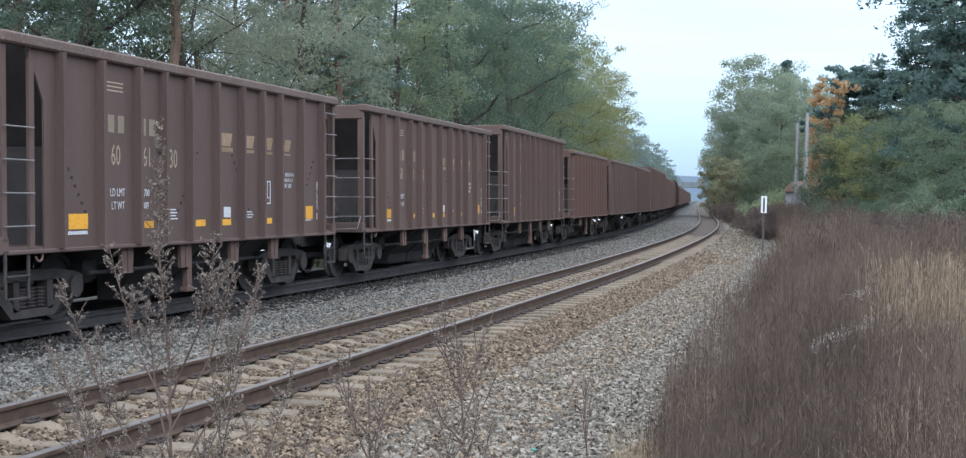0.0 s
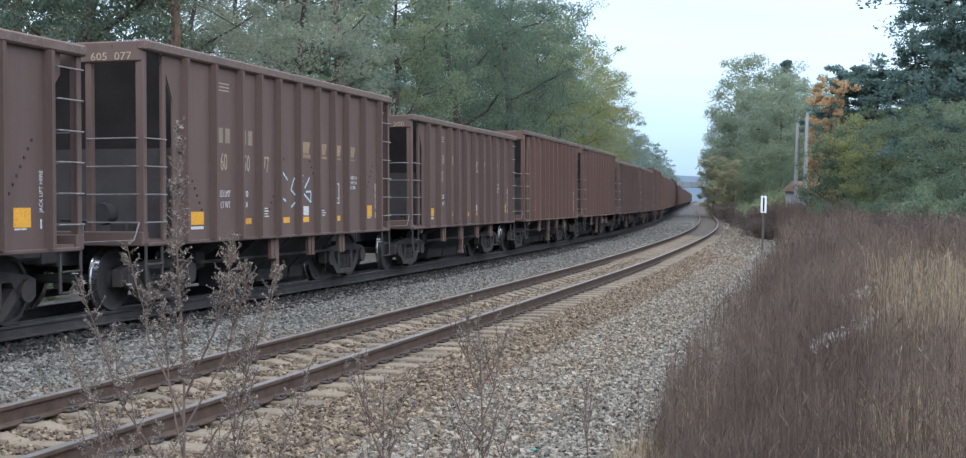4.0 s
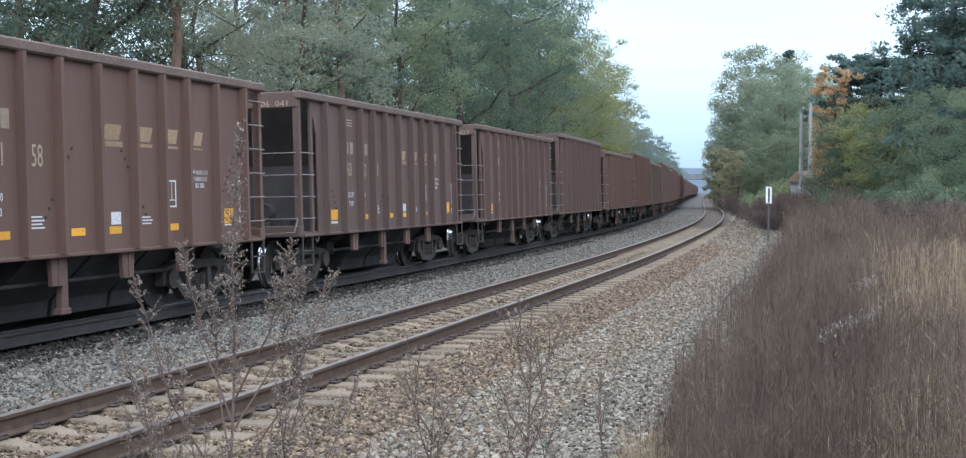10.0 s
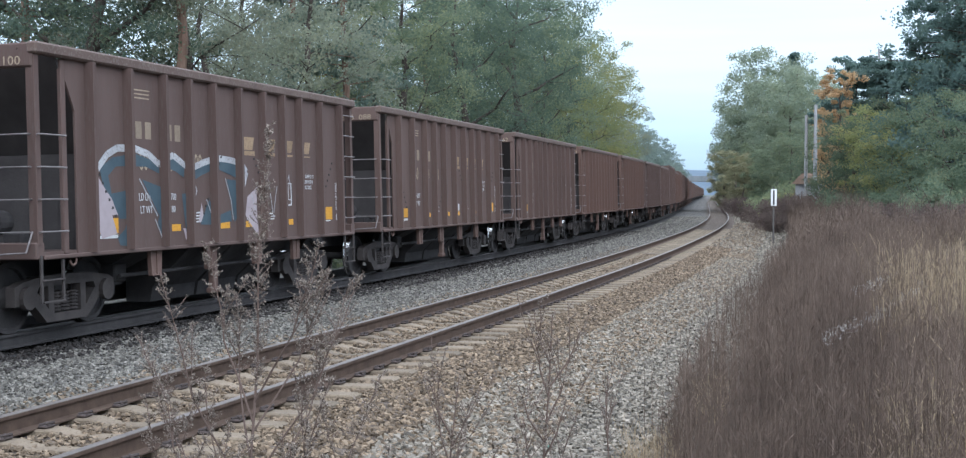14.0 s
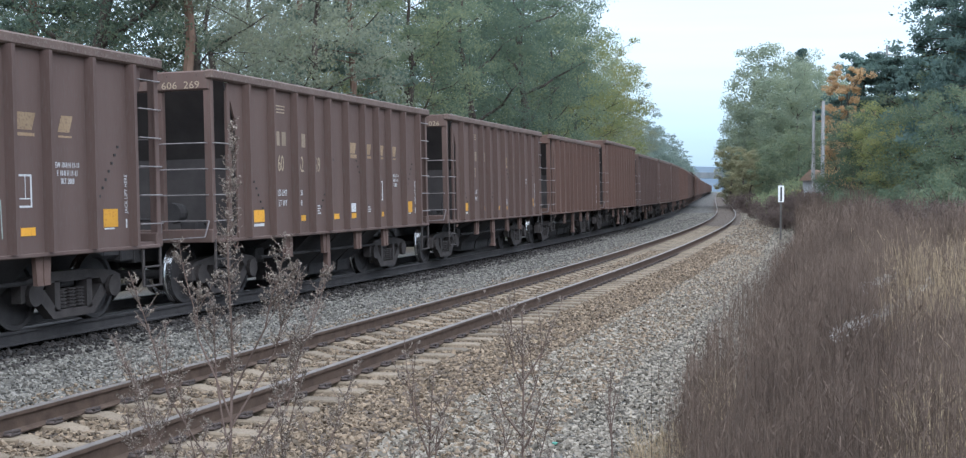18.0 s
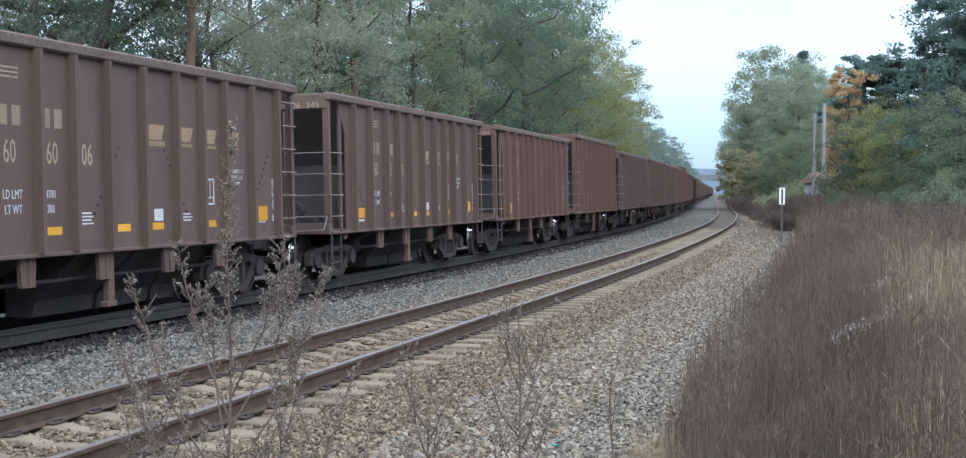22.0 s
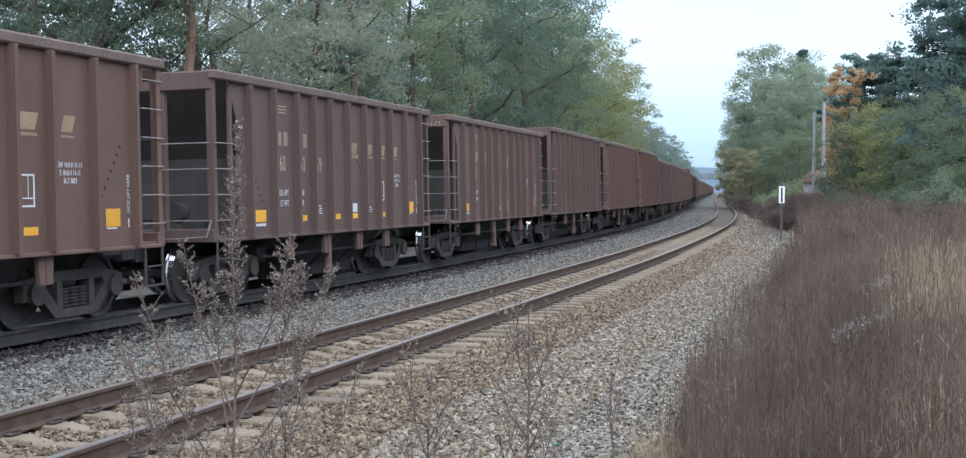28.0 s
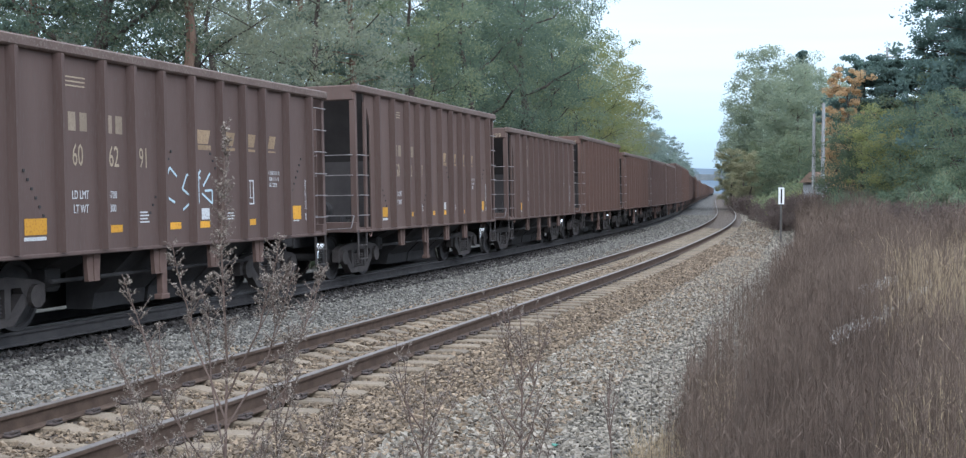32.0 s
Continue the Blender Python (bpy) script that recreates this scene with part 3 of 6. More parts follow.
def spring_mesh(sgn):
    """One coil spring as a turned stack of rings on a core."""
    bm = bmesh.new()
    prof = []
    for k in range(6):
        z = 0.235 + k * 0.045
        prof += [(0.058, z), (0.082, z + 0.008), (0.082, z + 0.022), (0.058, z + 0.030)]
    disc(bm, (0, sgn * 0.97, 0), 2, prof, 10)
    return bm


def build_car(high, near):
    """One hopper car at the origin, rails at z = 0, its long way along x; high adds to the height."""
    car = new("hopper_car")
    top = 3.63 + high
    sill = 1.01
    P = lambda name, bm, material, label="": part(name, bm, material, car, label)
    # side sheets, with the slanted lower corner over the open end bays
    for sgn in (-1, 1):
        bm = bmesh.new()
        e = HALF - 0.95
        prism(bm, [(-e, sill), (4.66, sill), (4.66, top - 0.62), (4.84, top - 0.42), (4.84, top - 0.10), (-ENDS[-1] + 0.58, top - 0.10), (-ENDS[-1] + 0.58, top - 0.39), (-e, top - 0.80)], 1, sgn * (SIDE_Y - 0.03), sgn * SIDE_Y)
        P("side_sheet", bm, M["car"], "oxide-red side sheet with faded dusty paint")
        bm = bmesh.new()
        box(bm, (-ENDS[-1] - 0.12, sgn * (SIDE_Y - 0.06), top - 0.15), (HALF + 0.12, sgn * (SIDE_Y + 0.085), top), 0.025)
        P("top_rail", bm, M["rim"], "scuffed top rail")
        bm = bmesh.new()
        box(bm, (-ENDS[-1], sgn * (SIDE_Y - 0.10), sill - 0.055), (HALF, sgn * (SIDE_Y + 0.055), sill + 0.0), 0.012)
        P("side_sill", bm, M["car"])
    # inside: slope sheets towards the middle at both ends
    for sgn in (-1, 1):
        bm = bmesh.new()
        a = 4.70 if sgn < 0 else 4.95
        prism(bm, [(sgn * a, top - 0.03), (sgn * (a - 0.05), top - 0.03), (sgn * 2.95, 0.95), (sgn * 3.0, 0.95)], 1, -SIDE_Y + 0.032, SIDE_Y - 0.032)
        P("slope_sheet", bm, M["slope"], "slope sheet painted dark for the shade of the end bay")
        bm = bmesh.new()
        box(bm, (sgn * (ENDS[sgn] - 0.02), -SIDE_Y, top - 0.31), (sgn * (ENDS[sgn] + 0.10), SIDE_Y, top - 0.012), 0.02)
        for y in np.arange(-1.3, 1.31, 0.26):
            box(bm, (sgn * (ENDS[sgn] + 0.09), y - 0.012, top - 0.09), (sgn * (ENDS[sgn] + 0.115), y + 0.012, top - 0.066))
        P("end_beam", bm, M["car"])
        bm = bmesh.new()
        box(bm, (sgn * (ENDS[sgn] - 0.05), -SIDE_Y - 0.02, sill - 0.05), (sgn * (ENDS[sgn] + 0.12), SIDE_Y + 0.02, sill + 0.16), 0.015)
        box(bm, (sgn * (ENDS[sgn] - 1.10), -SIDE_Y + 0.02, sill - 0.01), (sgn * (ENDS[sgn] - 0.05), SIDE_Y - 0.02, sill + 0.035))
        P("end_platform", bm, M["car"])
        if not near:
            continue
        bm = bmesh.new()
        end = HALF - 1.25 if sgn < 0 else 4.30
        box(bm, (sgn * (end - 0.04), -SIDE_Y + 0.03, sill), (sgn * end, SIDE_Y - 0.03, 2.3 + high * 0.4))
        P("bulkhead", bm, M["slope"])
    # loose bed of ore dust that closes the hopper below the rim
    bm = bmesh.new()
    box(bm, (-3.0, -SIDE_Y + 0.034, 0.962), (3.0, SIDE_Y - 0.034, 1.0))
    P("hopper_floor", bm, M["inner_steel"])
    # outside ribs
    for sgn in (-1, 1):
        if near and sgn < 0:
            bm = bmesh.new()
            prism(bm, [(-0.042, 0), (-0.034, sgn * 0.13), (0.034, sgn * 0.13), (0.042, 0)], 2, sill, top - 0.15)
            rib = P("rib", bm, M["car"])
            rib.matrix_basis = Matrix.Translation((RIBS[0], sgn * (SIDE_Y - 0.001), 0))
            for u in RIBS[1:]:
                again(rib, car, Matrix.Translation((u, sgn * (SIDE_Y - 0.001), 0)))
        else:
            bm = bmesh.new()
            for u in RIBS:
                prism(bm, [(u - 0.042, sgn * (SIDE_Y - 0.001)), (u - 0.034, sgn * (SIDE_Y + 0.13)), (u + 0.034, sgn * (SIDE_Y + 0.13)), (u + 0.042, sgn * (SIDE_Y - 0.001))], 2, sill, top - 0.15)
            P("ribbing", bm, M["car"])["kind"] = "stuff"
    # end posts, grab irons and steps
    for ex in (-1, 1):
        for sgn in (-1, 1):
            bm = bmesh.new()
            box(bm, (ex * (ENDS[ex] + 0.0), sgn * (SIDE_Y - 0.11), sill + 0.1), (ex * (ENDS[ex] + 0.075), sgn * SIDE_Y, top - 0.28), 0.01)
            box(bm, (ex * (ENDS[ex] - 0.02), sgn * (SIDE_Y - 0.02), sill + 0.1), (ex * (ENDS[ex] + 0.08), sgn * (SIDE_Y + 0.02), top - 0.15), 0.008)
            P("corner_post", bm, M["car"])
            if not near and sgn > 0:
                continue
            bm = bmesh.new()
            box(bm, (ex * (ENDS[ex] - 0.60), sgn * (SIDE_Y - 0.06), sill), (ex * (ENDS[ex] - 0.50), sgn * SIDE_Y, top - 0.16), 0.01)
            P("side_post", bm, M["car"])
            bm = bmesh.new()
            box(bm, (ex * (ENDS[ex] - 0.04), sgn * 0.62 - 0.05, sill + 0.1), (ex * (ENDS[ex] + 0.06), sgn * 0.62 + 0.05, top - 0.28), 0.01)
            P("end_post", bm, M["car"])
            if not near or sgn > 0:
                continue
            zs = [1.30 + 0.40 * i for i in range(6 if ex > 0 else 4)]
            bm = bmesh.new()
            rod(bm, (ex * (ENDS[ex] - 0.50), -SIDE_Y - 0.06, 0), (ex * (ENDS[ex] + 0.06), -SIDE_Y - 0.06, 0), 0.011)
            for uu in (ENDS[ex] - 0.50, ENDS[ex] + 0.06):
                rod(bm, (ex * uu, -SIDE_Y, -0.01), (ex * uu, -SIDE_Y - 0.06, 0), 0.011)
            iron = P("side_grab_iron", bm, M["rung"], "worn bare-metal grab iron")
            iron.location.z = zs[0]
            for z in zs[1:]:
                again(iron, car, Matrix.Translation((0, 0, z)))
            bm = bmesh.new()
            rod(bm, (ex * (ENDS[ex] + 0.13), -SIDE_Y + 0.05, 0), (ex * (ENDS[ex] + 0.13), -0.64, 0), 0.011)
            for yy in (-SIDE_Y + 0.06, -0.64):
                rod(bm, (ex * (ENDS[ex] + 0.05), yy, 0), (ex * (ENDS[ex] + 0.13), yy, 0), 0.011)
            iron = P("end_grab_iron", bm, M["rung"])
            iron.location.z = zs[0]
            for z in zs[1:4]:
                again(iron, car, Matrix.Translation((0, 0, z)))
            bm = bmesh.new()
            for uu in (ENDS[ex] - 0.42, ENDS[ex] + 0.03):
                box(bm, (ex * uu - 0.02, -SIDE_Y - 0.03, 0.42), (ex * uu + 0.02, -SIDE_Y - 0.005, sill))
            for z in (0.43, 0.70):
                box(bm, (ex * (ENDS[ex] - 0.42), -SIDE_Y - 0.055, z - 0.012), (ex * (ENDS[ex] + 0.03), -SIDE_Y - 0.005, z + 0.012), 0.004)
            P("sill_step", bm, M["truckcast"])
            bm = bmesh.new()
            rod(bm, (ex * (ENDS[ex] + 0.14), -SIDE_Y + 0.02, 1.30), (ex * (ENDS[ex] + 0.22), -SIDE_Y + 0.06, 1.05), 0.012)
            rod(bm, (ex * (ENDS[ex] + 0.22), -SIDE_Y + 0.06, 1.05), (ex * (ENDS[ex] + 0.22), -0.3, 1.00), 0.012)
            P("uncoupling_lever", bm, M["rung"])
        bm = bmesh.new()
        box(bm, (ex * HALF, -0.16, 0.70), (ex * (HALF + 0.35), 0.16, 1.0), 0.02)
        box(bm, (ex * (HALF + 0.30), -0.12, 0.76), (ex * (HALF + 0.80), 0.12, 1.0), 0.05)
        P("coupler", bm, M["grime"])
    # brake gear seen on the trailing platform
    if near:
        bm = bmesh.new()
        disc(bm, (-ENDS[-1] + 0.35, -0.62, 1.42), 0, [(0.16, -0.12), (0.17, 0.0), (0.15, 0.14), (0.06, 0.20)], 16)
        rod(bm, (-ENDS[-1] + 0.5, -1.2, 1.25), (-ENDS[-1] + 0.5, 0.2, 1.33), 0.03)
        P("brake_cylinder", bm, M["grime"])
        bm = bmesh.new()
        box(bm, (-ENDS[-1] + 0.25, -1.05, 1.04), (-ENDS[-1] + 0.65, -0.75, 1.30), 0.03)
        rod(bm, (-ENDS[-1] + 0.3, -1.25, 1.10), (-ENDS[-1] + 0.3, -1.25, 1.48), 0.02)
        P("brake_valve", bm, M["grime"])
    # underframe: centre sill, outlet hoppers, rusty brackets below the sill
    bm = bmesh.new()
    box(bm, (-HALF, -0.18, 0.66), (HALF, 0.18, 0.96), 0.01)
    P("centre_sill", bm, M["grime"])
    for u, half, low in ((-2.2, 0.38, 0.44), (-0.35, 0.68, 0.12), (1.10, 0.68, 0.12), (2.25, 0.38, 0.12)):
        bm = bmesh.new()
        for sgn in (-1, 1):
            prism(bm, [(sgn * 0.20, 0.97), (sgn * 1.34, 0.97), (sgn * 0.66, low + 0.22), (sgn * 0.62, low), (sgn * 0.20, low)], 0, u - half, u + half)
        P("outlet_hopper", bm, M["grime"])
    if near:
        bm = bmesh.new()
        rod(bm, (-2.7, -1.12, 0.62), (2.7, -1.12, 0.62), 0.03, sides=8)
        box(bm, (-2.62, -1.0, 0.52), (-2.3, -0.6, 0.78), 0.02)
        P("operating_shaft", bm, M["grime"])
    for sgn in (-1,) if near else ():
        for u in (-2.25, -0.6, 1.05, 2.6):
            bm = bmesh.new()
            z0 = 0.60
            prism(bm, [(u - 0.16, sill - 0.05), (u + 0.16, sill - 0.05), (u + 0.13, z0), (u - 0.13, z0)], 1, sgn * (SIDE_Y - 0.10), sgn * (SIDE_Y - 0.04))
            box(bm, (u - 0.13, sgn * (SIDE_Y - 0.03), z0), (u + 0.13, sgn * (SIDE_Y - 0.10), z0 + 0.02))
            box(bm, (u - 0.012, sgn * (SIDE_Y - 0.025), z0), (u + 0.012, sgn * (SIDE_Y - 0.10), sill - 0.06))
            if u == -0.6:
                box(bm, (u + 0.10, sgn * (SIDE_Y - 0.16), 0.24), (u + 0.24, sgn * (SIDE_Y - 0.06), sill - 0.05), 0.01)
                box(bm, (u + 0.06, sgn * (SIDE_Y - 0.18), 0.22), (u + 0.28, sgn * (SIDE_Y - 0.05), 0.30), 0.01)
            P("bracket", bm, M["rustfoot"])
    # trucks
    for tu in TRUCK_U:
        bm = bmesh.new()
        box(bm, (tu - 0.17, -0.95, 0.50), (tu + 0.17, 0.95, 0.68), 0.03)
        truck = P("truck", bm, M["grime"], "grimy two-axle truck")
        for sgn in (-1, 1):
            o = part("side_frame", sideframe_mesh(sgn), M["truckcast"], truck)
            o.location.x = tu
            if near and sgn < 0:
                o = part("spring", spring_mesh(sgn), M["truckcast"], truck)
                o.location.x = tu - 0.2
                for sx in (0.0, 0.2):
                    again(o, truck, Matrix.Translation((tu + sx, 0, 0)))
        for a in (-0.889, 0.889):
            ws = part("wheelset", wheelset_mesh(), M["grime"], truck, "grimy wheels with bright worn treads")
            ws.data.materials.append(M["tyre"])
            for p in ws.data.polygons:
                c = p.center
                rr = math.hypot(c.x, c.z)
                if rr > 0.435:
                    p.material_index = 1
            ws.location = (tu + a, 0, WHEEL_R)
    return car


def stencils(car, top):
    """Lettering and reflectors that every car carries on the side in view."""
    mid = MIDS
    patch("reflector", M["yellow"], car, mid[0], 1.34, 0.44, 0.20, "amber reflector panel")
    for i, w in ((2, 0.30), (4, 0.31), (5, 0.30), (7, 0.28)):
        patch("reflector", M["yellow"], car, mid[i], 1.27, w, 0.10, "amber reflector panel")
    patch("reflector", M["yellow"], car, mid[9], 1.40, 0.34, 0.24, "amber reflector panel")
    bars("small_print", M["white"], car, mid[0], 1.17, 0.46, 1, h=0.045, cut=9)
    bars("small_print", M["cream"], car, mid[1], top - 0.42, 0.50, 3, 0.055)
    bars("small_print", M["white"], car, mid[3] - 0.05, 1.47, 0.34, 4)
    bars("small_print", M["white"], car, mid[6], 1.42, 0.30, 3)
    bars("small_print", M["white"], car, mid[9], 1.25, 0.30, 1)
    # the railway's initials, as plain blocks of paint
    for i, x in ((1, -0.13), (1, 0.12), (2, -0.13), (2, 0.12)):
        patch("initial_block", M["fleet"], car, mid[i] + x, 2.66, 0.16, 0.24)
    for i in (5, 6, 7, 8):
        patch("emblem_block", M["dullcream"], car, mid[i] - 0.06, 2.60, (0.40, 0.38, 0.36, 0.24)[i - 5], 0.21, "faded ochre emblem block", 0.08)
        patch("emblem_bar", M["dullcream"], car, mid[i] - 0.03, 2.44, (0.52, 0.44, 0.40, 0.28)[i - 5], (0.075, 0.05, 0.04, 0.025)[i - 5])
    writing("load_limit", "LD LMT", 0.155, M["white"], car, mid[1] + 0.02, 1.72, squeeze=0.72)
    writing("light_weight", "LT WT", 0.155, M["white"], car, mid[1] + 0.03, 1.54, squeeze=0.72)
    patch("data_label", M["white"], car, mid[5] + 0.02, 1.43, 0.24, 0.17, "white data label")
    bm = bmesh.new()
    u, z = mid[7] - 0.06, 1.76
    y0, y1 = -SIDE_Y - 0.004, -SIDE_Y + 0.002
    for a, b_, c, d in ((-0.15, -0.20, 0.15, -0.175), (-0.15, 0.175, 0.15, 0.20), (-0.15, -0.175, -0.125, 0.175), (0.125, -0.175, 0.15, 0.175), (-0.125, -0.10, 0.125, -0.085), (0.02, -0.085, 0.03, 0.175)):
        box(bm, (u + a, y0, z + b_), (u + c, y1, z + d))
    part("test_record_frame", bm, M["white"], car, "white outlined maintenance record")
    writing("dimensions", "EW 10-8 H 11-11\nE 10-8 H 11-11\nBLT 2003", 0.10, M["white"], car, mid[8] - 0.0, 1.98, squeeze=0.72, tall=1.0)
    writing("jack_lift_words", "JACK LIFT HERE", 0.10, M["white"], car, RIBS[10] - 0.10, 1.72, turn=90, squeeze=0.75)
    patch("jack_mark", M["white"], car, RIBS[10] - 0.10, 1.32, 0.03, 0.12)
    bm = bmesh.new()
    rnd = random.Random(8)
    for u0, sgn in ((RIBS[0] + 0.02, 1), (mid[4] - 0.1, -1), (mid[5] + 0.2, 1), (mid[9] + 0.2, -1)):
        for k in range(9):
            uu, zz = u0 + sgn * 0.075 * k, 2.35 - 0.11 * k
            if min(abs(uu - r) for r in RIBS) > 0.07:
                box(bm, (uu - 0.018, -SIDE_Y - 0.012, zz - 0.018), (uu + 0.018, -SIDE_Y + 0.002, zz + 0.018))
    part("rivet_line", bm, M["grime"], car)["kind"] = "stuff"
    bm = bmesh.new()
    rr = []
    for k in range(9):
        w = math.pi * (0.05 + 1.1 * k / 8) + math.pi
        rr.append((RIBS[0] - 0.42 + 0.07 * math.cos(w), -SIDE_Y - 0.02, 0.93 + 0.07 * math.sin(w)))
    for a, b_ in zip(rr, rr[1:]):
        rod(bm, a, b_, 0.016)
    part("tow_hook", bm, M["rustfoot"], car)


def ribbon(bm, pts, w, proud):
    """A painted stroke along pts (u, z) on the side sheet."""
    for (a, b_), (c, d) in zip(pts, pts[1:]):
        t = math.hypot(c - a, d - b_) or 1
        nx, nz = -(d - b_) / t * w / 2, (c - a) / t * w / 2
        vs = [bm.verts.new((p, -SIDE_Y - proud, q)) for p, q in ((a + nx, b_ + nz), (a - nx, b_ - nz), (c - nx, d - nz), (c + nx, d + nz))]
        bm.faces.new(vs)


def blob(bm, pts, proud):
    bm.faces.new([bm.verts.new((p, -SIDE_Y - proud, q)) for p, q in pts])


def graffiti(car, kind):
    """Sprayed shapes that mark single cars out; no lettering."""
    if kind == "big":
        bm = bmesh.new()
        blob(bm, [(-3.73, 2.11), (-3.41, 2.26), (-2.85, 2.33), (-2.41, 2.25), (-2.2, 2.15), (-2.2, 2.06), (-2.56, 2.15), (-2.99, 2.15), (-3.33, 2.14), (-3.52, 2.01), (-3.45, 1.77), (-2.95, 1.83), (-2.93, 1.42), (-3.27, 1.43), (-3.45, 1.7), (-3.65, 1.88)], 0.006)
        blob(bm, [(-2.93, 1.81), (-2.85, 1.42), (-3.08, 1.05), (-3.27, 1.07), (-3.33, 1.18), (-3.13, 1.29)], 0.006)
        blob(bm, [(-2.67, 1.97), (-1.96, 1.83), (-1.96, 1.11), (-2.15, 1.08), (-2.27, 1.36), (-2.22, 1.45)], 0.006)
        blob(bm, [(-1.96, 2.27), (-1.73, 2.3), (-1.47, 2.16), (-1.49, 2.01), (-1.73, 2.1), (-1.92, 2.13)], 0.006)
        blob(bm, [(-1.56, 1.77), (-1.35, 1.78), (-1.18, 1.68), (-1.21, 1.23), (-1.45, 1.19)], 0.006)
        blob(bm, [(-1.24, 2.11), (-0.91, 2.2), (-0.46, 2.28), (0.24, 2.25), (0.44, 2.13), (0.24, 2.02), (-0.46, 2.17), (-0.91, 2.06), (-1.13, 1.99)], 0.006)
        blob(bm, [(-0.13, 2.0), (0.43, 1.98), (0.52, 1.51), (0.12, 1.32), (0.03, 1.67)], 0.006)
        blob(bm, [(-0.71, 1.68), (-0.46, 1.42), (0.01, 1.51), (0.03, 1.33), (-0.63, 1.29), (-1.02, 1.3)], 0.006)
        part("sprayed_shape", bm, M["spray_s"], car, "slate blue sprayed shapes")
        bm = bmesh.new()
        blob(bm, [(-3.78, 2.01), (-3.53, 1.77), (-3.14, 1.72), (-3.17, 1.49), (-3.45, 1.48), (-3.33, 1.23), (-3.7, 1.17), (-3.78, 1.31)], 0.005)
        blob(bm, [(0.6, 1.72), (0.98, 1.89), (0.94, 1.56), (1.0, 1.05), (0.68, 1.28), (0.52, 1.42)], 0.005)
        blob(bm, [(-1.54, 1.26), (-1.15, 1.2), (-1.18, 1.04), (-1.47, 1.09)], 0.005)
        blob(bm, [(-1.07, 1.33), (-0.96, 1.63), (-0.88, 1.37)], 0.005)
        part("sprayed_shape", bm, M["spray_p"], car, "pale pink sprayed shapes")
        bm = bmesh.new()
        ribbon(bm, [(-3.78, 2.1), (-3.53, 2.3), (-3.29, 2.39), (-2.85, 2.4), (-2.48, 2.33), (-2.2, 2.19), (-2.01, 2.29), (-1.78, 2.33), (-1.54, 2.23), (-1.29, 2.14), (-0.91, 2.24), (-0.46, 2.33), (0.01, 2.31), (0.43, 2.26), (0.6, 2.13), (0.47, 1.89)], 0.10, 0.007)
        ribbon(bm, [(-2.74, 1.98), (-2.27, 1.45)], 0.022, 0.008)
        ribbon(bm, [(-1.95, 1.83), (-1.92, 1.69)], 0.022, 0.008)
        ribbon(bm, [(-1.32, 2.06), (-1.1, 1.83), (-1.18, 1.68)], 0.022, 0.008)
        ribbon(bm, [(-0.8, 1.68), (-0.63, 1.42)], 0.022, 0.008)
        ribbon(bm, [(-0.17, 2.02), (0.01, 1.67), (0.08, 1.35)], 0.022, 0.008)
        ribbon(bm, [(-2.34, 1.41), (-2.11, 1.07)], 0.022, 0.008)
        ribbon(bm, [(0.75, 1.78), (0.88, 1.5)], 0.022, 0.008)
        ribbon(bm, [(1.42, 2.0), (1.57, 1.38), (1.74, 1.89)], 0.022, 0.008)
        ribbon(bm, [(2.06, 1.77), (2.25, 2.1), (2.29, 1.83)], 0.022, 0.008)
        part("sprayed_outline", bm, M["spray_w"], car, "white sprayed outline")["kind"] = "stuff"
    elif kind == "tag_cyan":
        bm = bmesh.new()
        ribbon(bm, [(3.02, 1.7), (2.78, 1.63), (2.95, 1.57), (2.8, 1.54), (2.85, 1.42), (3.06, 1.47)], 0.032, 0.006)
        ribbon(bm, [(3.02, 1.41), (3.06, 1.69), (3.18, 1.72), (3.24, 1.45)], 0.032, 0.006)
        ribbon(bm, [(3.07, 1.53), (3.23, 1.57)], 0.032, 0.006)
        ribbon(bm, [(3.29, 1.68), (3.17, 1.62), (3.32, 1.54), (3.21, 1.46)], 0.032, 0.006)
        ribbon(bm, [(3.15, 1.66), (3.43, 1.51)], 0.032, 0.006)
        ribbon(bm, [(3.3, 1.61), (3.37, 1.44)], 0.032, 0.006)
        ribbon(bm, [(2.8, 1.32), (3.17, 1.35), (3.11, 1.28), (3.41, 1.18), (3.02, 1.23)], 0.032, 0.006)
        part("sprayed_tag", bm, M["spray_c"], car, "pale cyan sprayed scrawl")
    elif kind == "tag_right":
        u0 = RIBS[8] + 0.2
        bm = bmesh.new()
        ribbon(bm, [(u0, 1.9), (u0 + 0.1, 1.6), (u0 + 0.25, 1.9), (u0 + 0.2, 1.5), (u0 + 0.5, 1.8), (u0 + 0.35, 1.4), (u0 + 0.75, 1.65)], 0.035, 0.006)
        part("sprayed_tag", bm, M["spray_c"], car, "pale cyan sprayed scrawl")
        bm = bmesh.new()
        ribbon(bm, [(u0 - 0.7, 1.9), (u0 - 0.4, 1.75), (u0 - 0.6, 1.6), (u0 - 0.3, 1.5), (u0 - 0.6, 1.3), (u0 - 0.3, 1.15)], 0.03, 0.006)
        part("sprayed_tag", bm, M["spray_g"], car, "grey-green sprayed scrawl")
    elif kind == "outline":
        u0 = RIBS[3] + 0.3

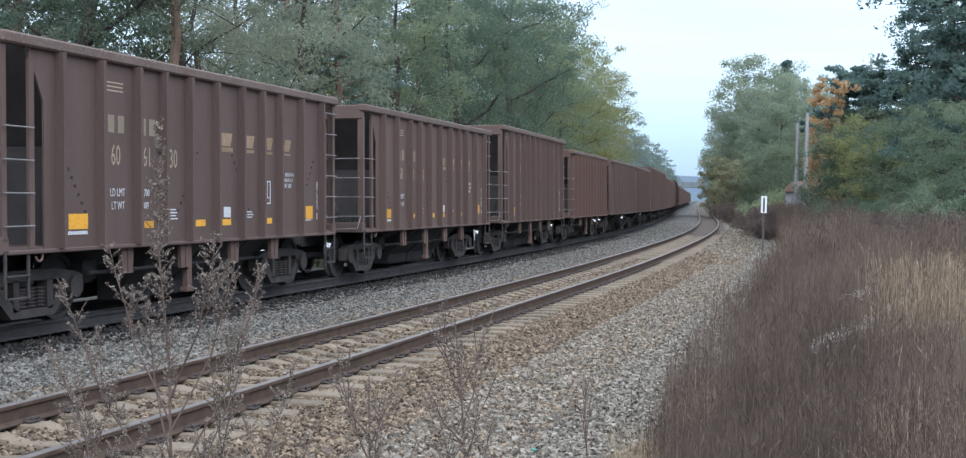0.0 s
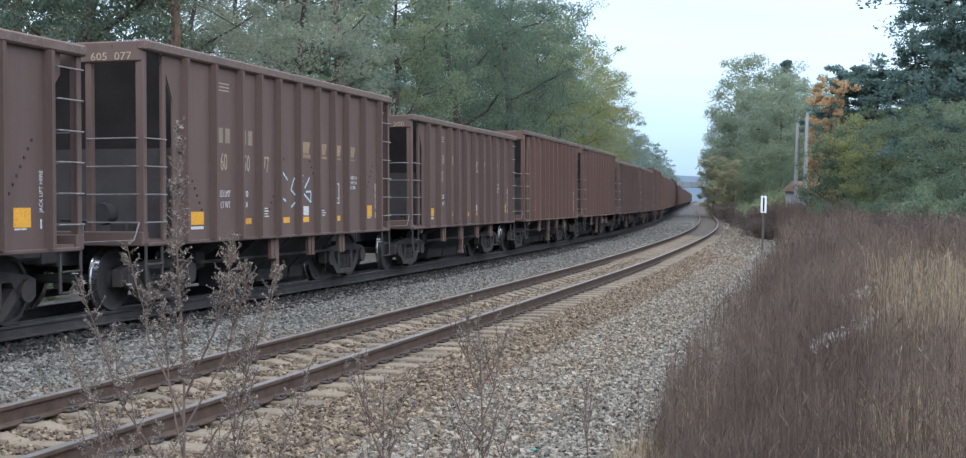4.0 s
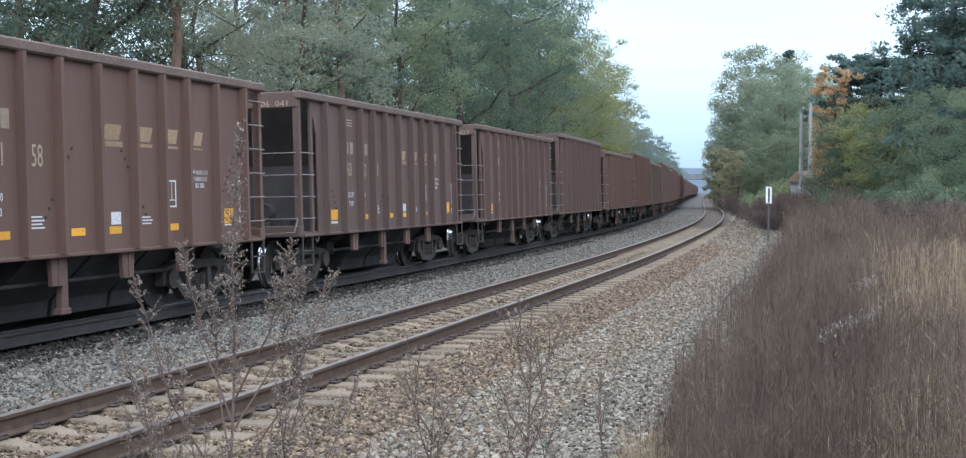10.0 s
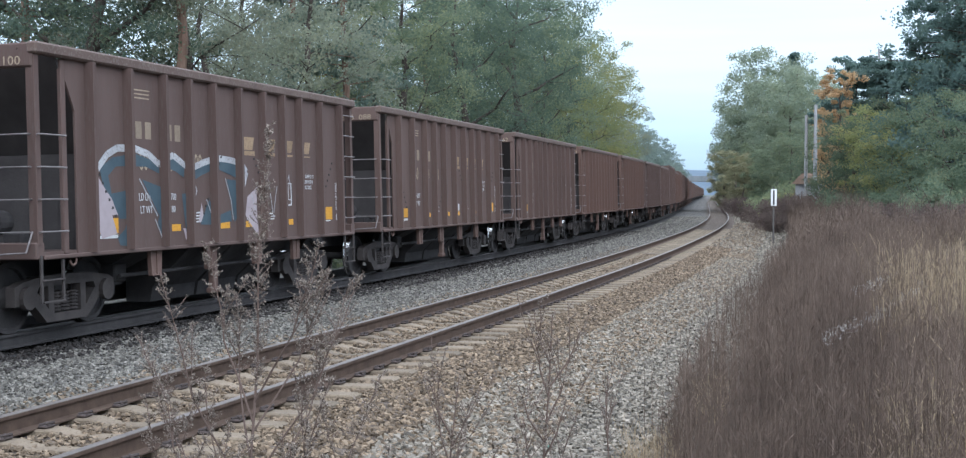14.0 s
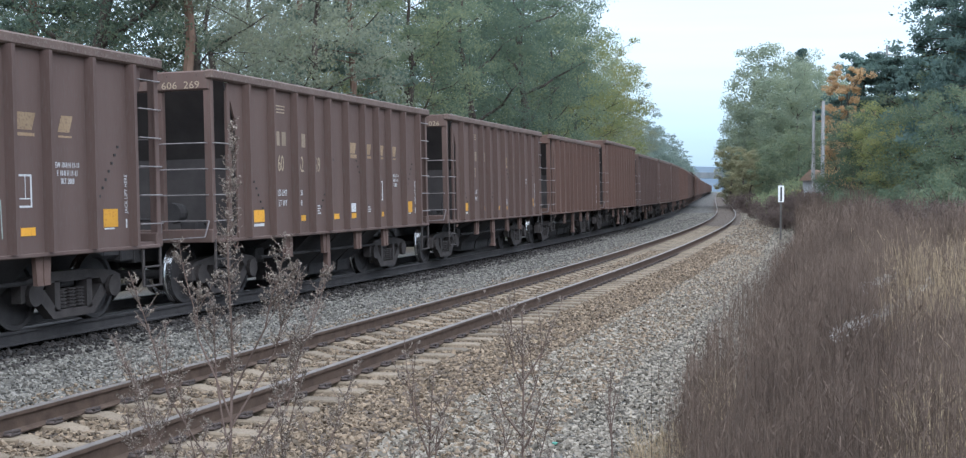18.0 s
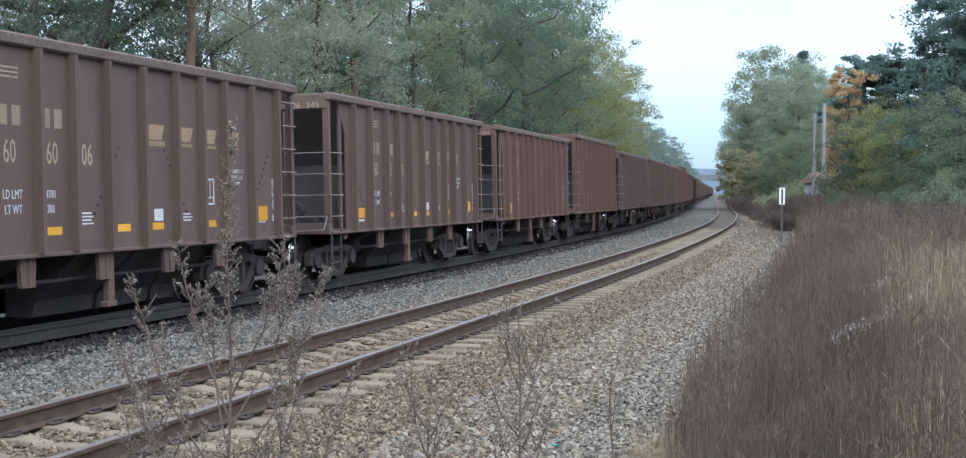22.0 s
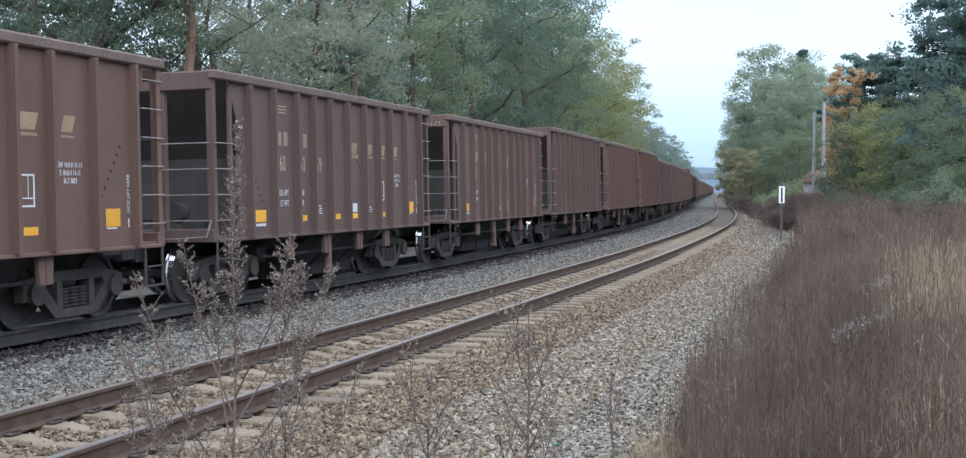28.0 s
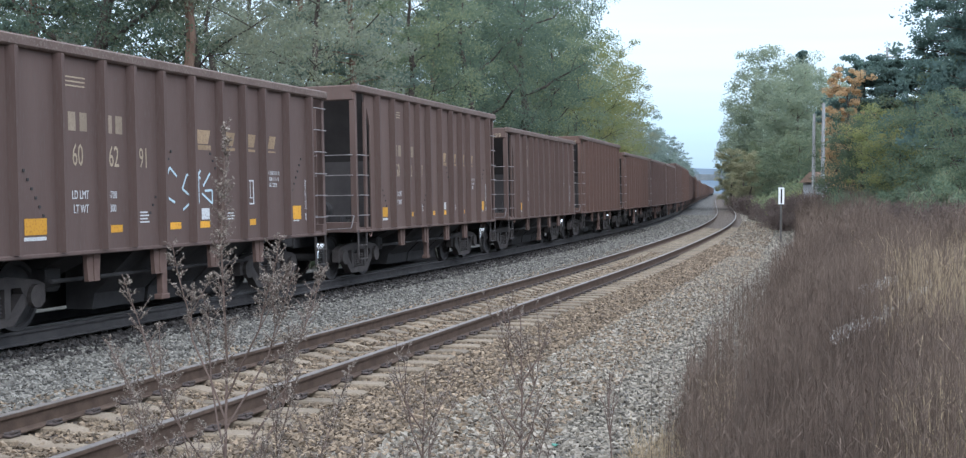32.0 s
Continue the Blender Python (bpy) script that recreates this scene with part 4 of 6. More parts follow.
        def ring(cu, cz, ru, rz, a0, a1, n=9):
            return [(cu + ru * math.cos(radians(a0 + (a1 - a0) * i / n)), cz + rz * math.sin(radians(a0 + (a1 - a0) * i / n))) for i in range(n + 1)]
        bm = bmesh.new()
        for pts in (ring(u0 + 0.36, 1.98, 0.22, 0.22, 330, 30) + [(u0 + 0.5, 2.2)], ring(u0 + 0.38, 1.95, 0.22, 0.25, 20, 300), ring(u0 + 0.98, 2.08, 0.20, 0.20, -40, 260), ring(u0 + 1.40, 2.02, 0.28, 0.30, -70, 150),
                    [(u0 + 0.85, 2.05), (u0 + 0.84, 2.35), (u0 + 0.80, 2.55), (u0 + 0.90, 2.50)], [(u0, 1.95), (u0 + 0.18, 1.78), (u0 + 0.30, 1.72)],
                    [(u0 + 0.02, 1.62), (u0 + 0.10, 1.50), (u0 + 0.35, 1.52), (u0 + 0.45, 1.36), (u0 + 0.05, 1.34)], [(u0 + 0.02, 1.28), (u0 + 0.45, 1.22), (u0 + 0.75, 1.30), (u0 + 0.60, 1.12)],
                    ring(u0 + 1.02, 1.32, 0.26, 0.22, -80, 120), ring(u0 + 1.75, 1.34, 0.26, 0.28, -80, 140), [(u0 + 0.85, 1.72), (u0 + 0.95, 1.58), (u0 + 1.1, 1.66), (u0 + 1.2, 1.54)],
                    [(u0 + 1.3, 1.55), (u0 + 1.5, 1.68), (u0 + 1.62, 1.60)], [(u0 + 0.10, 1.25), (u0 + 0.14, 1.05)]):
            ribbon(bm, pts, 0.03, 0.007)
        part("sprayed_outline", bm, M["spray_g"], car, "pale green sprayed outline")["kind"] = "stuff"
        bm = bmesh.new()
        blob(bm, ring(u0 + 0.38, 1.95, 0.20, 0.22, 0, 340), 0.005)
        blob(bm, ring(u0 + 1.40, 1.95, 0.25, 0.30, 0, 340), 0.005)
        blob(bm, [(u0 + 0.02, 1.08), (u0 + 0.05, 1.55), (u0 + 0.4, 1.75), (u0 + 0.9, 1.8), (u0 + 1.3, 1.65), (u0 + 1.7, 1.55), (u0 + 1.95, 1.3), (u0 + 1.8, 1.08)], 0.004)
        part("sprayed_shape", bm, M["spray_b"], car, "slate blue sprayed shapes")
        bm = bmesh.new()
        ua, ub = RIBS[6] + 0.28, RIBS[2] + 0.28
        for pts in ([(ua, 1.85), (ua + 0.02, 1.55)], [(ua, 1.70), (ua + 0.1, 1.78), (ua + 0.12, 1.52)], [(ua + 0.16, 1.7), (ua + 0.26, 1.62), (ua + 0.18, 1.52), (ua + 0.28, 1.46)], [(ua + 0.34, 1.66), (ua + 0.36, 1.2)],
                    [(ua + 0.02, 1.95), (ua + 0.06, 2.02)], [(ua + 0.1, 1.92), (ua + 0.16, 2.0)], [(ub, 1.50), (ub + 0.05, 1.38), (ub + 0.12, 1.5), (ub + 0.15, 1.36), (ub + 0.24, 1.46)]):
            ribbon(bm, pts, 0.02, 0.006)
        part("sprayed_tag", bm, M["spray_g"], car, "thin grey-green sprayed scrawl")
    elif kind == "angular":
        bm = bmesh.new()
        ribbon(bm, [(1.33, 1.8), (1.63, 2.01), (1.93, 1.72), (1.65, 1.21), (1.46, 1.5), (1.71, 1.79), (1.61, 1.89), (1.44, 1.67)], 0.04, 0.006)
        ribbon(bm, [(2.06, 1.83), (2.2, 2.05), (2.42, 1.82)], 0.04, 0.006)
        ribbon(bm, [(2.09, 1.79), (2.37, 1.65)], 0.04, 0.006)
        ribbon(bm, [(2.79, 1.98), (3.16, 2.2), (3.43, 1.77), (3.05, 1.59), (2.99, 1.7), (3.2, 1.87)], 0.04, 0.006)
        ribbon(bm, [(3.04, 1.35), (3.47, 1.62), (3.7, 1.43)], 0.04, 0.006)
        ribbon(bm, [(3.71, 1.96), (4.08, 2.18), (4.28, 1.86), (4.28, 1.56)], 0.04, 0.006)
        ribbon(bm, [(3.73, 1.93), (3.99, 2.0), (4.03, 1.76), (3.82, 1.62)], 0.04, 0.006)
        ribbon(bm, [(3.99, 1.44), (4.13, 1.56), (4.32, 1.43)], 0.04, 0.006)
        part("sprayed_tag", bm, M["fleet"], car, "faint tan sprayed angular strokes")["kind"] = "stuff"
        bm = bmesh.new()
        for i, (w, z0, z1) in enumerate(((0.12, 1.35, 1.62), (0.12, 1.12, 1.78), (0.13, 1.2, 1.72), (0.10, 1.15, 1.55))):
            c = RIBS[i] + 0.42
            blob(bm, [(c - w, z0), (c - w * 0.6, z1 - 0.1), (c, z1), (c + w, z1 - 0.12), (c + w * 0.7, z0 + 0.15), (c + w * 0.2, z0)], 0.004)
        part("sprayed_shape", bm, M["spray_t"], car, "dull teal sprayed shapes")
    elif kind == "tag_mid":
        u0 = RIBS[4] + 0.42
        bm = bmesh.new()
        for pts in ([(-0.22, 1.97), (-0.13, 2.12), (0.07, 1.99)], [(-0.20, 1.68), (0.0, 1.61)], [(0.63, 1.99), (0.36, 2.02), (0.22, 1.81), (0.39, 1.73), (0.65, 1.69)], [(0.23, 1.50), (0.42, 1.59)],
                    [(0.71, 2.07), (0.71, 1.60), (0.63, 1.58)], [(0.65, 2.05), (0.77, 1.96)], [(0.78, 2.09), (0.65, 1.96)], [(1.07, 2.05), (0.85, 1.85)], [(0.81, 1.74), (1.13, 1.585), (1.13, 1.79), (0.9, 1.78)]):
            ribbon(bm, [(u0 + p, q) for p, q in pts], 0.035, 0.006)
        part("sprayed_tag", bm, M["spray_c"], car, "pale cyan sprayed scrawl")
    elif kind == "scrawl":
        u0 = RIBS[4] + 0.3
        bm = bmesh.new()
        ribbon(bm, [(u0, 1.9), (u0 + 0.15, 1.2), (u0 + 0.3, 1.75), (u0 + 0.5, 1.15)], 0.04, 0.006)
        ribbon(bm, [(u0 + 2.0, 1.9), (u0 + 2.2, 1.4), (u0 + 2.3, 1.8), (u0 + 2.5, 1.2)], 0.04, 0.006)
        part("sprayed_tag", bm, M["spray_g"], car, "grey-green sprayed scrawl")


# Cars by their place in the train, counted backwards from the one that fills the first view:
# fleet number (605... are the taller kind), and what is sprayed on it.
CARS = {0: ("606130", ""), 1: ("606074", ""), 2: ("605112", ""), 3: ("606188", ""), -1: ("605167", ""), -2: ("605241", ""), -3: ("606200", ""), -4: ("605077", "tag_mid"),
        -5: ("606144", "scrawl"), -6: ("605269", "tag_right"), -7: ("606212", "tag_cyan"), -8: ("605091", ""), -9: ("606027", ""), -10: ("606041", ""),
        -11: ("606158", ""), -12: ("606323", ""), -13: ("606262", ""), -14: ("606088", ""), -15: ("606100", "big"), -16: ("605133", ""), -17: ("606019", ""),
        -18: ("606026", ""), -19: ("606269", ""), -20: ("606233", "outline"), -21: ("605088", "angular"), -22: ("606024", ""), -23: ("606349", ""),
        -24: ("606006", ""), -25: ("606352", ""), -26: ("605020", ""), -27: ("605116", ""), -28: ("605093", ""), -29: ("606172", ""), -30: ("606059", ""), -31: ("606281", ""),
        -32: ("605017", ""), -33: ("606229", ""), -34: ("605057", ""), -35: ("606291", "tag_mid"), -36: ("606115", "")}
TALL = 0.27
train = {}


def build_train():
    protos = {}
    for high in (0.0, TALL):
        protos[high] = build_car(high, True)
        stencils(protos[high], 3.63 + high)
        tall = high > 0
        tagged(protos[high], ("taller" if tall else "low-sided") + " oxide-red open hopper car with outside ribs and amber reflectors", "freight car", "hopper cars of the ore train")
    far = {h: tagged(build_car(h, False), "distant oxide-red ribbed open hopper car on the far track", "freight car", "hopper cars of the ore train") for h in (0.0, TALL)}
    rnd = random.Random(5)

    base = {}
    for k in sorted(CARS, reverse=True):
        number, spray = CARS[k]
        high = TALL if number[2] == "5" else 0.0
        base[k] = (copy_thing(protos[high], Matrix.Identity(4)), number, spray, high)
    for h in protos:
        for o in list(protos[h].children_recursive) + [protos[h]]:
            bpy.data.objects.remove(o)
    paints = (M["car"], M["car_red"], M["car"], M["car_grey"], M["car_red"])
    mid = MIDS
    for k, (car, number, spray, high) in base.items():
        for i in range(3):
            writing("fleet_number", number[2 * i:2 * i + 2], 0.40, M["cream"], car, mid[1 + i] - 0.02, 2.22, "faded cream fleet number", squeeze=0.62)
        heavy = high > 0
        writing("load_limit_value", "223300" if heavy else "224700", 0.145, M["white"], car, mid[2] - 0.12, 1.72, squeeze=0.72)
        writing("light_weight_value", "62700" if heavy else "61300", 0.145, M["white"], car, mid[2] - 0.12, 1.54, squeeze=0.72)
        if rnd.random() < 0.6 or number in ("605091", "605017", "606006", "605020", "605269", "606269", "606158"):
            key = ("end", number)
            if key not in TEXTS:
                me = text_mesh(number[:3] + "  " + number[3:], 0.26)
                me.materials.clear()
                me.materials.append(M["cream"])
                TEXTS[key] = me
            o = new("end_number", TEXTS[key])
            o.parent = car
            o.matrix_basis = Matrix.Translation((-ENDS[-1] - 0.104, -1.02, 3.63 + high - 0.235)) @ Matrix.Rotation(radians(-90), 4, "Z") @ Matrix.Rotation(radians(90), 4, "X") @ Matrix.Diagonal((0.72, 0.62, 1, 1))
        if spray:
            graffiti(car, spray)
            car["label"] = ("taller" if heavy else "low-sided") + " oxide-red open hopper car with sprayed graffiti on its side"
        if heavy:
            bm = bmesh.new()
            prism(bm, [(RIBS[10] + 0.08, 3.55), (RIBS[10] + 0.45, 3.55), (RIBS[10] + 0.08, 3.15)], 1, -SIDE_Y - 0.004, -SIDE_Y + 0.002)
            part("corner_mark", bm, M["dullcream"], car, "faded orange corner triangle")
        paint = paints[(k * 7 + 3) % len(paints)]
        for o in car.children:
            if o.data.materials[0] == M["car"]:
                o.material_slots[0].link = "OBJECT"
                o.material_slots[0].material = paint
        train[k] = car
    tall_far = {6, 7, 11, 12, 16, 19, 20, 25, 30}
    for k in range(4, 34):
        train[k] = copy_thing(far[TALL if k in tall_far else 0.0], Matrix.Identity(4))
    for h in far:
        for o in list(far[h].children_recursive) + [far[h]]:
            bpy.data.objects.remove(o)


build_train()


# the train's speed wavers a little: metres gained or lost
SLACK_T = (0, 1, 2, 3, 6, 9, 12, 17, 19, 22, 25, 28, 29, 30, 31, 32)
SLACK = (-0.20, -0.14, -0.10, -0.07, 0.0, 0.02, 0.03, 0.05, 0.04, -0.01, -0.05, -0.17, -0.19, -0.12, -0.06, 0.03)


def train_s(t):
    """Where the trailing corner of car 0 stands along the line at t seconds."""
    return 4.152 + 12.704 * t + 0.01064 * t * t + 0.0002 * max(0.0, t - 20) ** 3 + float(np.interp(t, SLACK_T, SLACK))


def car_pose(k, t):
    s = train_s(t) + PITCH * k + HALF
    a, b_ = line(s - 3.8, GAP, -0.011), line(s + 3.8, GAP, -0.011)
    w = math.atan2(b_.y - a.y, b_.x - a.x)
    return Matrix.Translation((a + b_) / 2) @ Matrix.Rotation(w, 4, "Z") @ Matrix.Rotation(-CANT, 4, "X")


# ---- trees ----
def leaf_quads(rng, centres, n_each, spread, size, flat=0.5):
    """Small bent leaves scattered round each centre; returns verts and quads."""
    c = np.repeat(centres, n_each, axis=0)
    off = rng.normal(size=c.shape)
    off /= np.linalg.norm(off, axis=1, keepdims=True) + 1e-9
    off *= (rng.random((len(c), 1)) ** 0.45) * np.repeat(spread, n_each)[:, None]
    off[:, 2] *= flat
    p = c + off
    a = rng.normal(size=p.shape)
    a /= np.linalg.norm(a, axis=1, keepdims=True)
    b = rng.normal(size=p.shape)
    b -= (a * b).sum(1, keepdims=True) * a
    b /= np.linalg.norm(b, axis=1, keepdims=True)
    s = size * rng.uniform(0.6, 1.4, (len(p), 1))
    v = np.stack([p - a * s, p - b * s * 0.5, p + a * s, p + b * s * 0.5], 1).reshape(-1, 3)
    f = np.arange(len(p) * 4).reshape(-1, 4)
    return v, f


def limb(bm, a, b, r0, r1, rnd, segs=4, wob=0.08):
    """A crooked tapered limb; returns its points."""
    a, b = Vector(a), Vector(b)
    pts = [a]
    ln = (b - a).length
    for i in range(1, segs + 1):
        p = a.lerp(b, i / segs)
        if i < segs:
            p = p + Vector((rnd.uniform(-1, 1), rnd.uniform(-1, 1), rnd.uniform(-0.5, 0.5))) * wob * ln
        pts.append(p)
    for i in range(segs):
        rod(bm, pts[i], pts[i + 1], r0 + (r1 - r0) * i / segs, r0 + (r1 - r0) * (i + 1) / segs, 7)
    return pts


def broadleaf(seed, height, radius, leaf, trunk_h=0.3, n=9000, size=0.11, bare=0.0, label="", trunk_mat="bark", clumps=90, stout=0.005):
    """A broad-leaved tree: forked trunk, limbs and a ragged crown of leaf clumps."""
    rnd, rng = random.Random(seed), np.random.default_rng(seed)
    tree = new("tree")
    bm = bmesh.new()
    top = limb(bm, (0, 0, -0.3), (rnd.uniform(-.4, .4), rnd.uniform(-.4, .4), height * 0.78), 0.022 * height, 0.05, rnd, 6, 0.03)
    tips = []
    nb = 11
    for i in range(nb):
        f = trunk_h + (0.80 - trunk_h) * i / (nb - 1)
        j = min(5, int(f / 0.80 * 6))
        p = top[j].lerp(top[j + 1], (f / 0.80 * 6) - j if j < 6 else 0)
        w = i * 2.4 + rnd.uniform(-.4, .4)
        reach = radius * (0.95 - 0.45 * abs(f - 0.5)) * rnd.uniform(0.75, 1.05)
        q = p + Vector((math.cos(w) * reach, math.sin(w) * reach, height * rnd.uniform(0.08, 0.24)))
        if q.z > height * 0.97:
            q.z = height * 0.97
        pts = limb(bm, p, q, stout * height * (1.1 - f), 0.02, rnd, 4, 0.09)
        tips += pts[2:]
        for _ in range(3):
            a = pts[rnd.randint(1, 3)]
            b_ = a + Vector((rnd.uniform(-1, 1), rnd.uniform(-1, 1), rnd.uniform(-0.15, 0.75))) * radius * 0.42
            limb(bm, a, b_, 0.022, 0.008, rnd, 2, 0.1)
            tips.append(b_)
    part("trunk", bm, M[trunk_mat], tree)
    cs = np.array([tuple(t) for t in tips])
    extra = []
    while len(extra) < clumps:
        v = rng.normal(size=3)
        v /= np.linalg.norm(v)
        r = rng.random() ** 0.35
        zc = height * (0.5 + trunk_h / 2)
        h2 = height * (1 - trunk_h) / 2
        extra.append((v[0] * r * radius, v[1] * r * radius, zc + v[2] * r * h2))
    cs = np.concatenate([cs, np.array(extra)])
    cs = cs[rng.random(len(cs)) > bare]
    spread = rng.uniform(0.11, 0.26, len(cs)) * radius
    k = max(1, n // len(cs))
    v, f = leaf_quads(rng, cs, k, spread, size, 0.62)
    raw("crown", v, f, M[leaf], tree)
    tagged(tree, label, "tree")
    return tree


def pine(seed, height, radius, leaf="leaf_dark", base=0.25, n=9000, size=0.13, label="", trunk_mat="pinebark", droop=0.02, layers=16, taper=0.6):
    """A pine: straight trunk, whorls of near level boughs, needles in flat tufts, gaps between."""
    rnd, rng = random.Random(seed), np.random.default_rng(seed)
    tree = new("tree")
    bm = bmesh.new()
    limb(bm, (0, 0, -0.3), (rnd.uniform(-.3, .3), 0, height), 0.012 * height, 0.04, rnd, 8, 0.006)
    cs, sp = [], []
    for i in range(layers):
        for k in range(rnd.randint(3, 6)):
            f = min(0.98, base + (0.98 - base) * (i + rnd.uniform(-0.8, 0.8)) / (layers - 1))
            w = rnd.uniform(0, 6.28)
            r = radius * (1.02 - f) ** taper * rnd.uniform(0.45, 1.15)
            p = Vector((0, 0, f * height))
            q = Vector((math.cos(w) * r, math.sin(w) * r, f * height + r * rnd.uniform(-0.16, 0.26) - droop))
            limb(bm, p, q, 0.045, 0.012, rnd, 3, 0.05)
            for t in np.linspace(0.3, 1.0, 5):
                c = p.lerp(q, t)
                fan = 0.10 + 0.16 * r * t
                cs.append((c.x + rnd.uniform(-fan, fan), c.y + rnd.uniform(-fan, fan), c.z + 0.08 + 0.14 * r * t * t * rnd.random()))
                sp.append(0.26 + 0.19 * r * rnd.random())
    part("trunk", bm, M[trunk_mat], tree)
    cs, sp = np.array(cs), np.array(sp)
    v, f = leaf_quads(rng, cs, max(1, n // len(cs)), sp, size, 0.6)
    raw("crown", v, f, M[leaf], tree)
    tagged(tree, label, "tree")
    return tree


def shrub(seed, height, radius, leaf, n=4000, size=0.08, label=""):
    rnd, rng = random.Random(seed), np.random.default_rng(seed)
    ob = new("shrub")
    bm = bmesh.new()
    for i in range(8):
        w = i * 0.8
        limb(bm, (0, 0, -0.2), (math.cos(w) * radius * 0.7, math.sin(w) * radius * 0.7, height * rnd.uniform(0.5, 0.9)), 0.035, 0.01, rnd, 3, 0.1)
    part("trunk", bm, M["bark"], ob)
    v = rng.normal(size=(50, 3))
    v /= np.linalg.norm(v, axis=1, keepdims=True)
    v[:, 2] = abs(v[:, 2])
    cs = v * (rng.random((50, 1)) ** 0.4) * np.array([radius, radius, height * 0.88])
    cs[:, 2] += 0.1
    q, f = leaf_quads(rng, cs, n // 50, rng.uniform(0.15, 0.35, 50) * radius, size, 0.7)
    raw("crown", q, f, M[leaf], ob)
    tagged(ob, label, "shrub")
    return ob


PX = 2084.4


def spot(x, depth):
    """Plan place on the bearing x (as in the first view's plane) at that depth."""
    return (x - 784) / PX * depth, depth


def plant_at(proto, x, y, turn, scale=1.0, first=set()):
    m = Matrix.Translation((x, y, gz(x, y))) @ Matrix.Rotation(turn, 4, "Z") @ Matrix.Scale(scale, 4)
    if proto.name not in first:
        first.add(proto.name)
        proto.matrix_basis = m
        return proto
    o = copy_thing(proto, Matrix.Identity(4))
    o.matrix_basis = m
    return o


